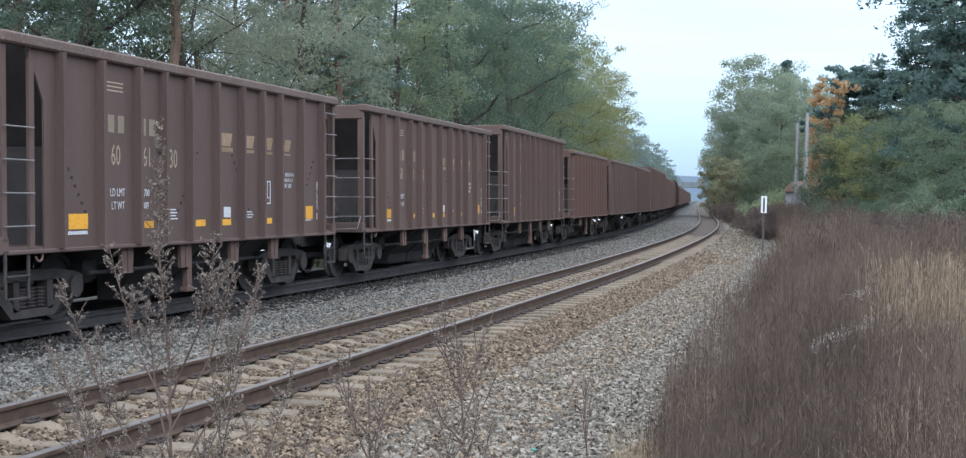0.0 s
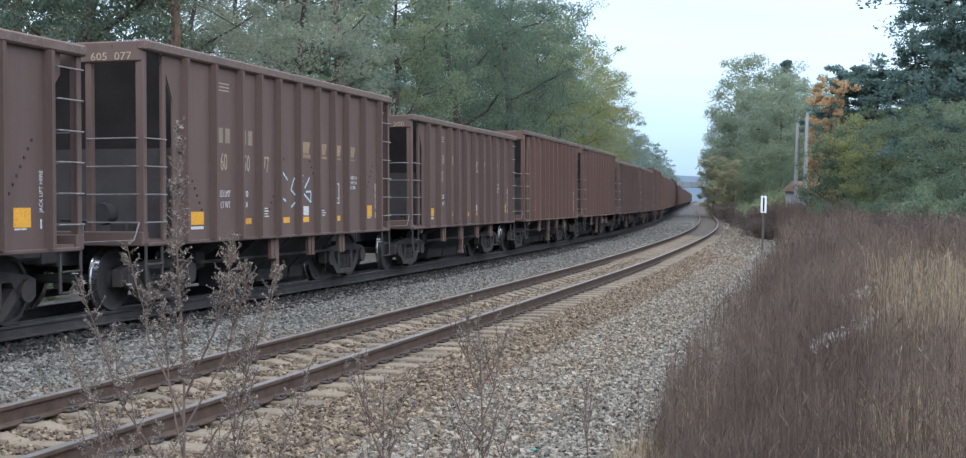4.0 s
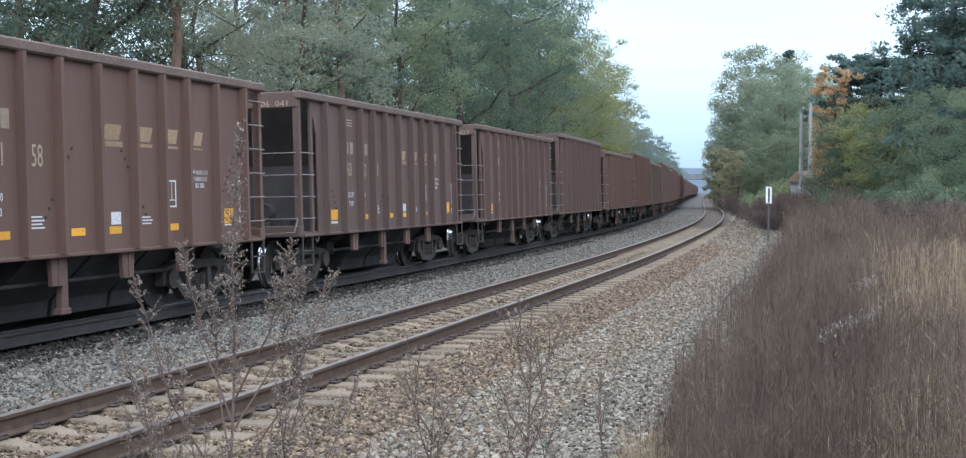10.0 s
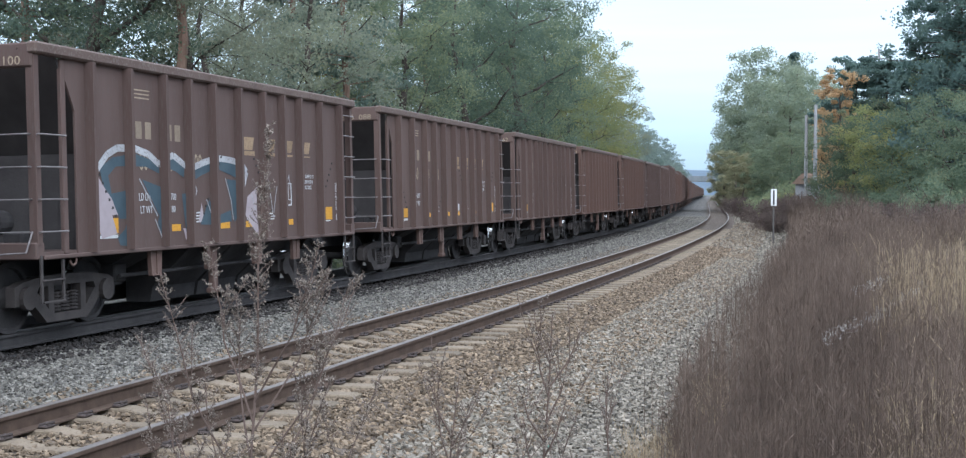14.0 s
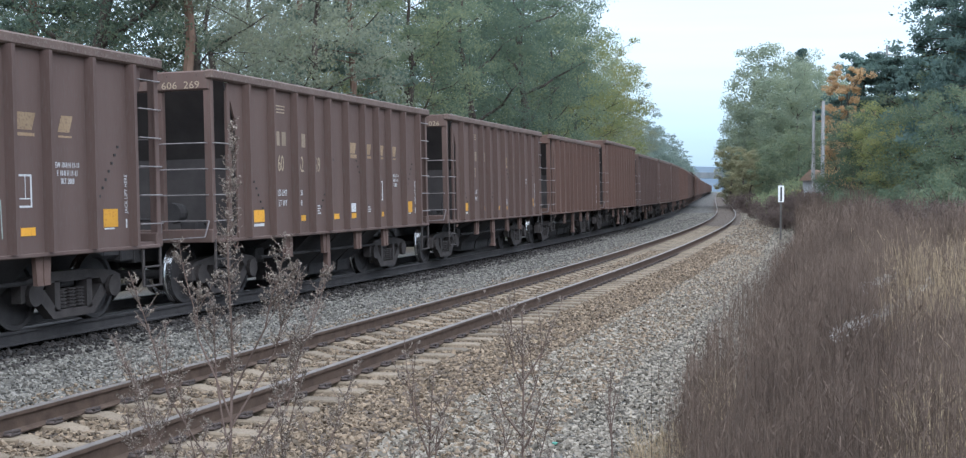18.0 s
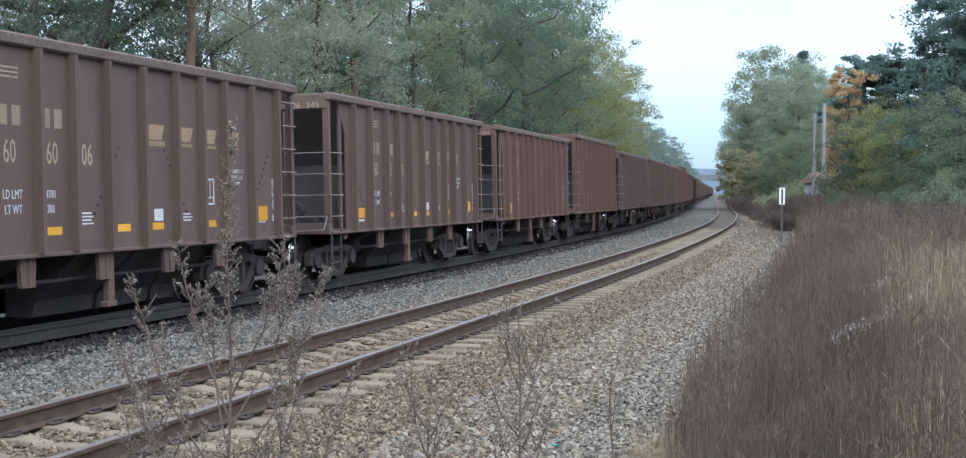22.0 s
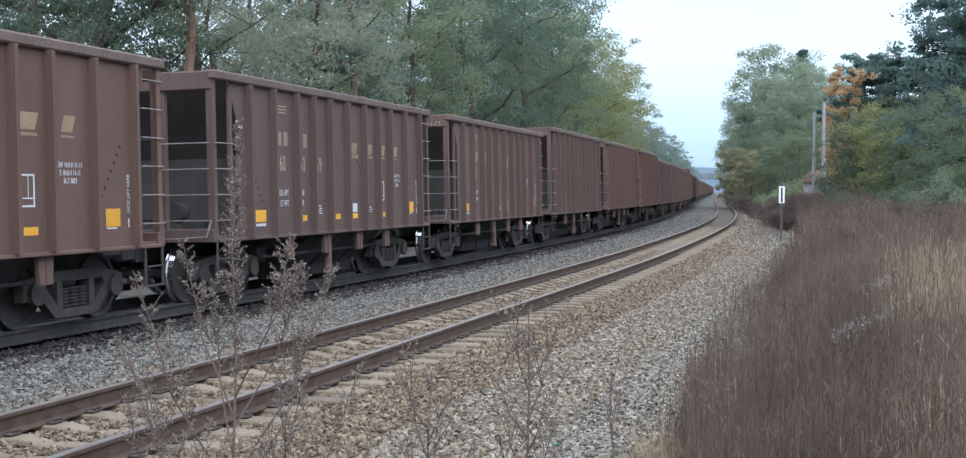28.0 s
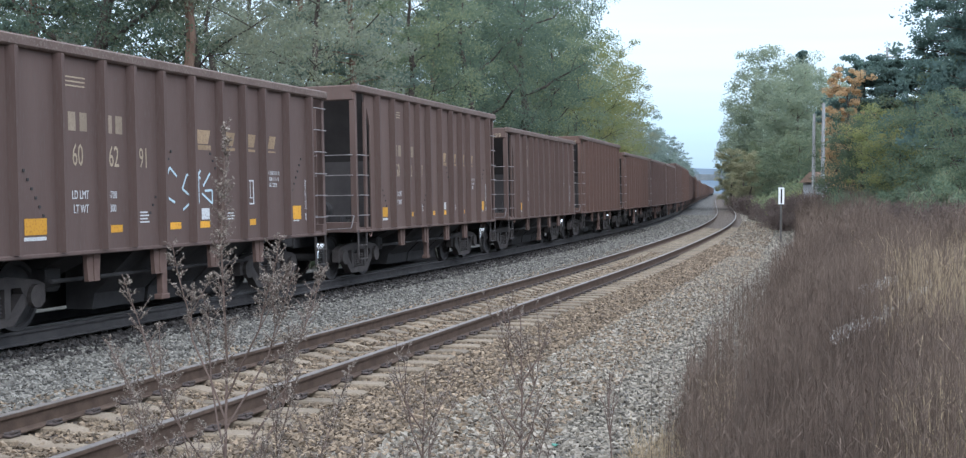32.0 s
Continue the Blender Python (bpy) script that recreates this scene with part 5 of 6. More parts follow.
def build_forest():
    kinds = [
        broadleaf(11, 17, 4.6, "leaf_mid", 0.12, 30000, 0.075, clumps=150, label="tall green broad-leaved tree beside the railway"),
        broadleaf(12, 16, 4.4, "leaf_dull", 0.10, 28000, 0.07, bare=0.15, clumps=130, label="dull olive thinning autumn tree beside the railway"),
        broadleaf(13, 15, 4.6, "leaf_yellow", 0.12, 28000, 0.072, clumps=140, label="yellow-green turning maple beside the railway"),
        pine(14, 19, 4.6, "leaf_pine", 0.10, 20000, 0.10, label="dark green pine with a reddish trunk", layers=18),
        broadleaf(15, 18, 5.0, "leaf_deep", 0.15, 30000, 0.075, bare=0.1, clumps=140, label="tall spreading green tree with dark forked limbs", stout=0.010),
        broadleaf(16, 13, 4.0, "leaf_dull", 0.1, 16000, 0.07, bare=0.35, clumps=120, label="half-bare thinning tree with grey twigs"),
        pine(17, 20, 4.2, "leaf_pine", 0.50, 16000, 0.10, label="tall pine with a bare orange-brown trunk", layers=14),
    ]
    rnd = random.Random(21)
    # the wood on the far side of the train: (along, left of the line, kind, scale)
    rows = [ (17, 22, 3, 1.05), (31, 16, 5, 1.0), (41, 15, 5, 1.05), (46, 18, 3, 1.0),
            (52, 14.5, 0, 0.95), (50, 22, 1, 1.1), (58, 18, 5, 1.0), (60, 13.5, 4, 0.95), (66, 17, 3, 1.05), (70, 12.5, 4, 1.0), (76, 16, 0, 1.05), (80, 12.0, 0, 0.95),
            (86, 14.5, 4, 1.05), (92, 11.5, 2, 1.0), (98, 14, 0, 1.1), (104, 11.0, 2, 1.0), (112, 12.5, 5, 1.1), (120, 11, 1, 1.0), (127, 10.5, 5, 0.95), (132, 11.5, 1, 0.8),
             (12, 20, 3, 1.05), (8, 22, 3, 1.1), (72, 25, 1, 1.1), (88, 24, 0, 1.1), (104, 22, 4, 1.1),
            (120, 20, 0, 1.0), (135, 18, 0, 1.0), (64, 22, 2, 0.9)]
    for s, d, k, sc in rows:
        p = line(s, d)
        plant_at(kinds[k], p.x, p.y, rnd.uniform(0, 6.28), sc * rnd.uniform(0.94, 1.06))
    for x, dep, k, sc in ((304, 43, 6, 1.0), (182, 44, 4, 1.0), (60, 46, 3, 1.0), (345, 56, 5, 1.1), (120, 50, 1, 1.0), (575, 60, 3, 1.0)):
        X, Y = spot(x, dep)
        plant_at(kinds[k], X, Y, rnd.uniform(0, 6.28), sc)
    # underbrush below the wood
    low = [shrub(31, 4.0, 2.4, "leaf_mid", 5000, 0.09, "green underbrush at the edge of the wood"), shrub(32, 3.4, 2.2, "leaf_dull", 5000, 0.09, "olive underbrush at the edge of the wood")]
    for i, s in enumerate(np.arange(6, 150, 3.4)):
        p = line(s, rnd.uniform(10.5, 13.5) if s < 70 else rnd.uniform(9.0, 10.5))
        plant_at(low[i % 2], p.x, p.y, rnd.uniform(0, 6.28), rnd.uniform(0.7, 1.2))
    # right-hand side
    right = [
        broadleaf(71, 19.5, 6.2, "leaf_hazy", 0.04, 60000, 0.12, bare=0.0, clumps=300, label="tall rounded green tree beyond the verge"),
        pine(42, 20, 3.2, "leaf_dark", 0.1, 16000, 0.15, label="dark pointed conifer among broad-leaved trees", layers=40),
        broadleaf(43, 11.5, 1.7, "leaf_orange", 0.08, 20000, 0.075, bare=0.1, clumps=170, label="orange autumn tree behind the utility poles"),
        pine(44, 19, 4.6, "leaf_dark", 0.16, 44000, 0.10, label="large dark pine with long level boughs", layers=34, trunk_mat="bark"),
        broadleaf(45, 8, 3.6, "leaf_bright", 0.05, 20000, 0.065, label="dense green small tree at the edge of the verge"),
        broadleaf(46, 9, 3.4, "leaf_yellow", 0.08, 18000, 0.065, bare=0.1, label="yellowing small tree at the edge of the verge"),
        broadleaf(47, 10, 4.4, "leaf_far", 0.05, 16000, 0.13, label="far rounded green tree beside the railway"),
        broadleaf(48, 13, 4.6, "leaf_mid", 0.1, 20000, 0.10, bare=0.15, label="green turning tree beyond the verge"),
        pine(49, 13, 4.4, "leaf_dark", 0.56, 40000, 0.10, label="broad dark pine with long level boughs", layers=12, trunk_mat="bark", taper=0.30),
        broadleaf(50, 9, 3.0, "leaf_tan", 0.04, 14000, 0.10, bare=0.2, label="brown thinning small tree beside the line"),
    ]
    spots = [(1258, 150, 0, 0.98), (1222, 158, 0, 0.72), (1300, 165, 1, 1.0), (1292, 140, 0, 0.80), (1328, 150, 0, 0.82), (1370, 76, 2, 0.84), (1362, 82, 2, 0.62), (1350, 130, 7, 0.72),
             (1568, 60, 3, 1.0), (1640, 54, 3, 1.02), (1404, 80, 8, 0.76), (1452, 77, 8, 0.74), (1505, 74, 8, 0.72), (1190, 150, 9, 0.8), (1205, 138, 9, 0.75), (1220, 128, 9, 0.6), (1378, 92, 9, 0.62),  (1418, 70, 7, 0.50), (1395, 66, 4, 0.74), (1440, 64, 5, 0.70), (1490, 58, 4, 0.72), (1545, 53, 4, 0.74),
             (1590, 48, 4, 0.72), (1462, 57, 5, 0.56), (1515, 60, 4, 0.78), (1236, 140, 7, 0.60), (1222, 185, 6, 0.85), (1212, 240, 6, 0.85), (1252, 126, 7, 0.52), (1276, 122, 7, 0.58), (1298, 116, 7, 0.58),
             (1203, 300, 6, 0.9), (1196, 360, 6, 0.9), (1314, 112, 4, 0.62), (1625, 60, 7, 0.8), (1400, 110, 0, 0.56), (1382, 98, 7, 0.52), (1230, 165, 7, 0.5), (1190, 430, 6, 1.0), (1215, 430, 6, 1.0)]
    for x, dep, k, sc in spots:
        X, Y = spot(x, dep)
        plant_at(right[k], X, Y, rnd.uniform(0, 6.28), sc)
    green = shrub(51, 2.6, 2.6, "leaf_fresh", 5000, 0.085, "fresh green shrub beside the verge")
    dry = shrub(52, 1.8, 2.2, "leaf_yellow", 4000, 0.075, "yellow-green low shrub beside the verge")
    wood = shrub(53, 3.2, 2.4, "leaf_bright", 6000, 0.08, "dark green shrub at the edge of the verge")
    brush = shrub(54, 2.5, 2.3, "leaf_brown", 7000, 0.055, "dry brown brush at the edge of the verge")
    for x, dep, o, sc in ((1318, 94, green, 1.2), (1298, 98, green, 1.15), (1340, 92, dry, 1.3), (1282, 104, green, 1.1), (1310, 90, dry, 1.2), (1355, 80, dry, 0.9),
                          (1225, 110, brush, 0.9), (1245, 100, brush, 0.8), (1262, 92, brush, 0.9), (1285, 82, brush, 0.85), (1305, 78, brush, 0.95), (1325, 72, brush, 0.9), (1345, 70, brush, 0.8), (1365, 64, brush, 0.9), (1212, 135, brush, 1.0), (1398, 54, brush, 0.7), (1430, 48, brush, 0.7), (1470, 44, brush, 0.7), (1510, 40, brush, 0.65), (1560, 38, brush, 0.7), (1275, 74, brush, 0.6), (1255, 78, brush, 0.5),
                          (1380, 62, wood, 0.7), (1415, 56, wood, 0.7), (1450, 52, wood, 0.7), (1500, 48, wood, 0.75), (1550, 45, wood, 0.8), (1475, 50, dry, 0.6), (1530, 46, wood, 0.7), (1400, 60, wood, 0.7)):
        X, Y = spot(x, dep)
        plant_at(o, X, Y, rnd.uniform(0, 6.28), sc)
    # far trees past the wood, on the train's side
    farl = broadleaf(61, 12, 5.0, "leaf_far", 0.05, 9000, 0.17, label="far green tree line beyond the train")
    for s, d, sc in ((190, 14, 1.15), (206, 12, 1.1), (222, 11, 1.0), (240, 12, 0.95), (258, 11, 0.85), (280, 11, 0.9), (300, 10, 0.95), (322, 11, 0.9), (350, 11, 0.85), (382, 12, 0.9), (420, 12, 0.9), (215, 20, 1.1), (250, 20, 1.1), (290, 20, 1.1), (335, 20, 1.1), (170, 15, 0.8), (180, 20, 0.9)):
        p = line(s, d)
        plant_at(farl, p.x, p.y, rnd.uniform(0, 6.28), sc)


build_forest()


# ---- signs, poles, a bridge, a house, the hills ----
def build_sign():
    x, y = spot(1268, 57)
    z = gz(x, y)
    ob = new("trackside_sign")
    bm = bmesh.new()
    box(bm, (-0.04, -0.03, -0.3), (0.04, 0.03, 2.55), 0.008)
    part("post", bm, M["signpost"], ob)
    bm = bmesh.new()
    box(bm, (-0.13, -0.05, 1.72), (0.13, -0.032, 2.46), 0.008)
    part("plate", bm, M["signface"], ob, "white upright plate")
    bm = bmesh.new()
    box(bm, (-0.035, -0.056, 1.76), (0.035, -0.048, 2.40))
    part("stripe", bm, M["black"], ob, "black upright bar on the plate")
    ob.matrix_basis = pose(x, y, z, 0, 0, -4)
    tagged(ob, "narrow white trackside sign with a black bar on a steel post", "sign")
    for xx, dep in ((1189, 165), (1201, 150)):
        X, Y = spot(xx, dep)
        mk = new("marker_post")
        bm = bmesh.new()
        rod(bm, (0, 0, -0.2), (0, 0, 1.5), 0.09, 0.08, 8)
        part("post", bm, M["signface"], mk)
        mk.matrix_basis = pose(X, Y, gz(X, Y))
        tagged(mk, "short white marker post beside the line", "post", "marker posts")


def utility_pole(x, dep, top, arm=True, lean=0.0):
    X, Y = spot(x, dep)
    g = gz(X, Y)
    ob = new("utility_pole")
    h = top - g
    bm = bmesh.new()
    rod(bm, (0, 0, -0.3), (0, 0, h), 0.13, 0.09, 12)
    part("shaft", bm, M["pole"], ob)
    if arm:
        bm = bmesh.new()
        box(bm, (-0.9, -0.06, h - 0.75), (0.9, 0.06, h - 0.62), 0.01)
        part("crossarm", bm, M["pole"], ob)
        for i, a in enumerate((-0.8, 0.8)):
            bm = bmesh.new()
            disc(bm, (a, 0, h - 0.62), 2, [(0.05, 0), (0.06, 0.06), (0.03, 0.14)], 8)
            part("insulator", bm, M["signpost"], ob)
    ob.matrix_basis = pose(X, Y, g, 0, lean, 20)
    tagged(ob, "silvered wooden utility pole rising from the shrubs", "utility pole", "utility poles")
    return Vector((X, Y, top))


def build_bridge():
    s = 420
    w = heading(s)
    ob = new("road_bridge")
    c = line(s, 2, 0)
    bm = bmesh.new()
    box(bm, (-4, -45, 5.6), (4, 45, 6.6), 0.05)
    part("deck", bm, M["concrete"], ob)
    for sx in (-4.0, 3.7):
        bm = bmesh.new()
        box(bm, (sx, -45, 6.6), (sx + 0.3, 45, 7.5), 0.03)
        part("parapet", bm, M["concrete"], ob)
    for y in (-24, -9, 9, 24):
        bm = bmesh.new()
        box(bm, (-3, y - 0.5, -1), (3, y + 0.5, 5.6), 0.05)
        part("pier", bm, M["concrete"], ob)
    ob.matrix_basis = Matrix.Translation(c) @ Matrix.Rotation(w, 4, "Z")
    tagged(ob, "grey concrete road bridge far down the line", "bridge")


def build_house():
    X, Y = spot(1338, 83)
    g = gz(X, Y)
    ob = new("shed")
    bm = bmesh.new()
    box(bm, (-1.0, -0.9, -0.3), (1.0, 0.9, 2.9))
    part("wall", bm, M["siding"], ob)
    bm = bmesh.new()
    prism(bm, [(-1.1, 2.9), (1.1, 2.9), (0.0, 3.6)], 0, -1.2, 1.2)
    part("roof", bm, M["roof"], ob, "low brown shingle roof")
    for u in (0.0,):
        bm = bmesh.new()
        box(bm, (u - 0.4, -0.94, 1.4), (u + 0.4, -0.88, 2.4))
        wd = part("window", bm, M["glass"], ob)
    ob.matrix_basis = pose(X, Y, g - 0.5, 0, 0, 25)
    tagged(ob, "small grey shed with a brown roof behind the shrubs", "shed")


def build_hills():
    vs, fs = [], []
    rng = np.random.default_rng(5)
    xs = np.linspace(-2200, 2600, 121)
    for i, x in enumerate(xs):
        h = 52 + 12 * math.sin(x / 310 + 1.2) + 7 * math.sin(x / 121) + 2.5 * math.sin(x / 37) + rng.uniform(-1, 1)
        for (yy, zz) in ((2350, -2), (2600, h * 0.7), (2800, h), (3200, h * 0.8), (3500, -2)):
            vs.append((x, yy, zz))
    for i in range(120):
        for j in range(4):
            a = i * 5 + j
            fs.append((a, a + 5, a + 6, a + 1))
    tagged(raw("backdrop", vs, fs, M["hill"]), "low hazy blue wooded hills on the horizon", "hills", kind="structure")


build_sign()
utility_pole(1335, 74, 6.95, False)
utility_pole(1320, 78, 6.6, False)
utility_pole(1437, 92, 12.2)
build_bridge()
build_house()
build_hills()


def leaning_stick():
    X, Y = spot(1366, 66)
    ob = new("leaning_pole")
    bm = bmesh.new()
    limb(bm, (0, 0, -0.1), (0.55, 0, 2.3), 0.035, 0.02, random.Random(4), 3, 0.01)
    part("shaft", bm, M["straw"], ob)
    ob.matrix_basis = pose(X, Y, gz(X, Y))
    tagged(ob, "bare pale pole leaning out of the shrubs", "pole")


leaning_stick()


def plastic_scrap():
    X, Y = spot(902, 11.1)
    ob = new("scrap")
    bm = bmesh.new()
    prism(bm, [(-0.030, -0.012), (0.0, -0.022), (0.030, -0.006), (0.018, 0.018), (-0.018, 0.015)], 2, 0.0, 0.008)
    for v in bm.verts:
        v.co.z += 0.25 * abs(v.co.x) + 0.1 * v.co.y
    part("sheet", bm, mat("green_plastic", (0.04, 0.15, 0.11), (0.07, 0.21, 0.155), 12.0, 0.6, 0.1, 40), ob)
    ob.matrix_basis = pose(X, Y, gz(X, Y) + 0.03, 8, 5, 20)
    tagged(ob, "small crumpled scrap of green plastic on the stones", "scrap")


plastic_scrap()


# ---- dry weeds of the verge ----
def stalks(name, pts, hts, width, material, seed, twigs=3, twig_len=0.16, lean=0.10):
    """Thin dead stalks, each with short side twigs, as flat slivers turned all ways."""
    rng = np.random.default_rng(seed)
    n = len(pts)
    base = np.array(pts)
    w = rng.uniform(0, 2 * np.pi, n)
    ld = rng.normal(0, lean, (n, 2))
    tip = base + np.stack([ld[:, 0] * hts, ld[:, 1] * hts, hts], 1)
    side = np.stack([np.cos(w), np.sin(w), 0 * w], 1) * width
    V = [np.stack([base - side, base + side, tip + side * 0.35, tip - side * 0.35], 1)]
    for k in range(twigs):
        f = rng.uniform(0.35, 1.0, n)[:, None]
        a = base + (tip - base) * f
        d = rng.normal(size=(n, 3)) * twig_len * 0.62
        d[:, 2] = twig_len * rng.uniform(0.6, 1.9, n)
        b = a + d
        sd = np.cross(d, rng.normal(size=(n, 3)))
        sd = sd / (np.linalg.norm(sd, axis=1, keepdims=True) + 1e-9) * width * 0.8
        V.append(np.stack([a - sd * 0.4, a + sd * 0.4, b + sd, b - sd], 1))
    v = np.concatenate(V).reshape(-1, 3)
    return raw(name, v, np.arange(len(v)).reshape(-1, 4), material)


def build_weeds():
    rng = np.random.default_rng(77)

    def field(n, s0, s1, d0, d1, power=1.0):
        s = s0 + (s1 - s0) * rng.random(n) ** power
        d = d0 + (d1 - d0) * rng.random(n)
        x = np.interp(s, LS, LX) - d * np.sin(np.interp(s, LS, LT))
        y = np.interp(s, LS, LY) + d * np.cos(np.interp(s, LS, LT))
        return x, y, np.interp(d, PROFILE_D, PROFILE_Z), s, d

    def clump(p):
        # stands of taller and of shorter growth
        return 0.80 + 0.34 * np.sin(p[:, 0] * 2.1 + 1.3 * np.sin(p[:, 1] * 1.1)) * np.sin(p[:, 1] * 1.7 + 0.8) + 0.10 * np.sin(p[:, 0] * 5.3 + p[:, 1] * 3.1)

    def keep(x, y, z, near):
        px = 784 + PX * x / np.maximum(y, 0.1)
        edge = np.interp(y, (5, 7, 8.5, 10, 14, 20, 30, 60, 100, 160), (1084, 1116, 1158, 1202, 1238, 1248, 1252, 1246, 1220, 1198))
        k = (px > edge + 90 * rng.random(len(x)) ** 4 + 16 * np.sin(y * 1.9) * np.sin(y * 0.7 + 1)) & (y > near) & (px < 1640)
        return np.stack([x[k], y[k], z[k] - 0.03], 1)
    x, y, z, s, d = field(150000, -8, 22, -13.5, -4.45)
    p = keep(x, y, z, 5.0)
    o = stalks("dead_weeds", p, rng.uniform(0.5, 1.25, len(p)) * clump(p), 0.0021, M["weed"], 1, 8, 0.045, 0.06)
    tagged(o, "dense dead brown weed stalks on the verge", "weeds", kind="stuff")
    x, y, z, s, d = field(85000, 18, 190, -16, -4.3, 1.4)
    p = keep(x, y, z, 5.0)
    o = stalks("dead_weeds", p, rng.uniform(0.6, 1.35, len(p)) * clump(p) * np.interp(p[:, 1], (30, 60, 110), (1.0, 1.5, 1.9)), 0.008, M["weed"], 2, 5, 0.10, 0.07)
    tagged(o, "dense dead brown weed stalks farther along the verge", "weeds", kind="stuff")
    # sparse reddish stalks out on the stones
    x, y, z, s, d = field(2400, -3, 34, -5.2, -3.75, 1.4)
    p = np.stack([x, y, z - 0.03], 1)[(y > 6) & (x / np.maximum(y, 0.1) > np.interp(y, (6, 11, 16, 24, 40), (0.15, 0.158, 0.175, 0.196, 0.205)))]
    o = stalks("dead_weeds", p, rng.uniform(0.3, 0.8, len(p)), 0.0036, M["weed"], 3, 5, 0.05, 0.04)
    tagged(o, "sparse upright dry stalks growing out of the stones", "weeds", kind="stuff")
    n = 230
    y = rng.uniform(9.5, 26, n)
    px = np.interp(y, (6, 10, 14, 20, 30), (1132, 1158, 1206, 1228, 1244)) + 30 - 110 * rng.random(n) ** 1.7
    x = (px - 784) / PX * y
    p = np.stack([x, y, ground_z(x, y)[0] - 0.03], 1)
    o = stalks("dead_weeds", p, rng.uniform(0.3, 0.95, n) * (0.75 + 0.35 * np.sin(y * 3.1) * np.sin(px * 0.11)), 0.0036, M["weed"], 4, 7, 0.05, 0.035)
    tagged(o, "ragged fringe of upright dry stalks along the stones", "weeds", kind="stuff")
    n = 300
    y = rng.uniform(9.2, 13.5, n)
    px = np.interp(y, (9.2, 13.5), (1120, 1176)) + rng.normal(0, 24, n)
    x = (px - 784) / PX * y
    p = np.stack([x, y, ground_z(x, y)[0] - 0.03], 1)
    o = stalks("dead_weeds", p, rng.uniform(0.35, 1.0, n), 0.0034, M["weed"], 6, 6, 0.05, 0.03)
    tagged(o, "stand of thin upright stalks growing on the stones", "weeds", kind="stuff")
    # straw-coloured grass
    for n, xs, dp, hh in ((800, (1445, 1610), (10, 15), (0.8, 1.30)), (420, (1445, 1610), (5.8, 8.0), (0.35, 0.85)), (200, (1025, 1115), (9.2, 10.8), (0.12, 0.36)), (240, (1150, 1185), (10, 12.5), (0.2, 0.5)), (520, (1400, 1610), (15, 26), (0.6, 1.15))):
        px, y = rng.uniform(*xs, n), rng.uniform(*dp, n)
        x = (px - 784) / PX * y
        z = ground_z(x, y)[0]
        p = np.stack([x, y, z - 0.02], 1)
        o = stalks("dry_grass", p, rng.uniform(*hh, n), 0.0026, M["straw"], n, 2, 0.10, 0.12)
        tagged(o, "pale straw-coloured dry grass tuft among dead weeds", "grass", kind="stuff")
    # bleached seed heads in two drifts
    for n, (xa, da), (xb, db), hz in ((85, (1352, 9.9), (1465, 11.6), 0.76), (34, (1460, 11.6), (1520, 13.0), 0.82), (55, (1400, 13.0), (1470, 14.6), 0.84), (40, (1470, 5.9), (1575, 6.2), 0.42)):
        t = rng.random(n)
        xs, ds = xa + (xb - xa) * t, da + (db - da) * t + rng.normal(0, 0.12, n)
        X, Y = (xs - 784) / PX * ds, ds
        g = ground_z(X, Y)[0]
        c = np.stack([X, Y, g + hz + rng.normal(0, 0.03, n)], 1)
        v, f = leaf_quads(rng, c, 8, np.full(n, 0.038), 0.010, 0.9)
        tagged(raw("seed_heads", v, f, M["seed"]), "bleached fluffy seed heads among brown weeds", "weeds", kind="stuff")


build_weeds()


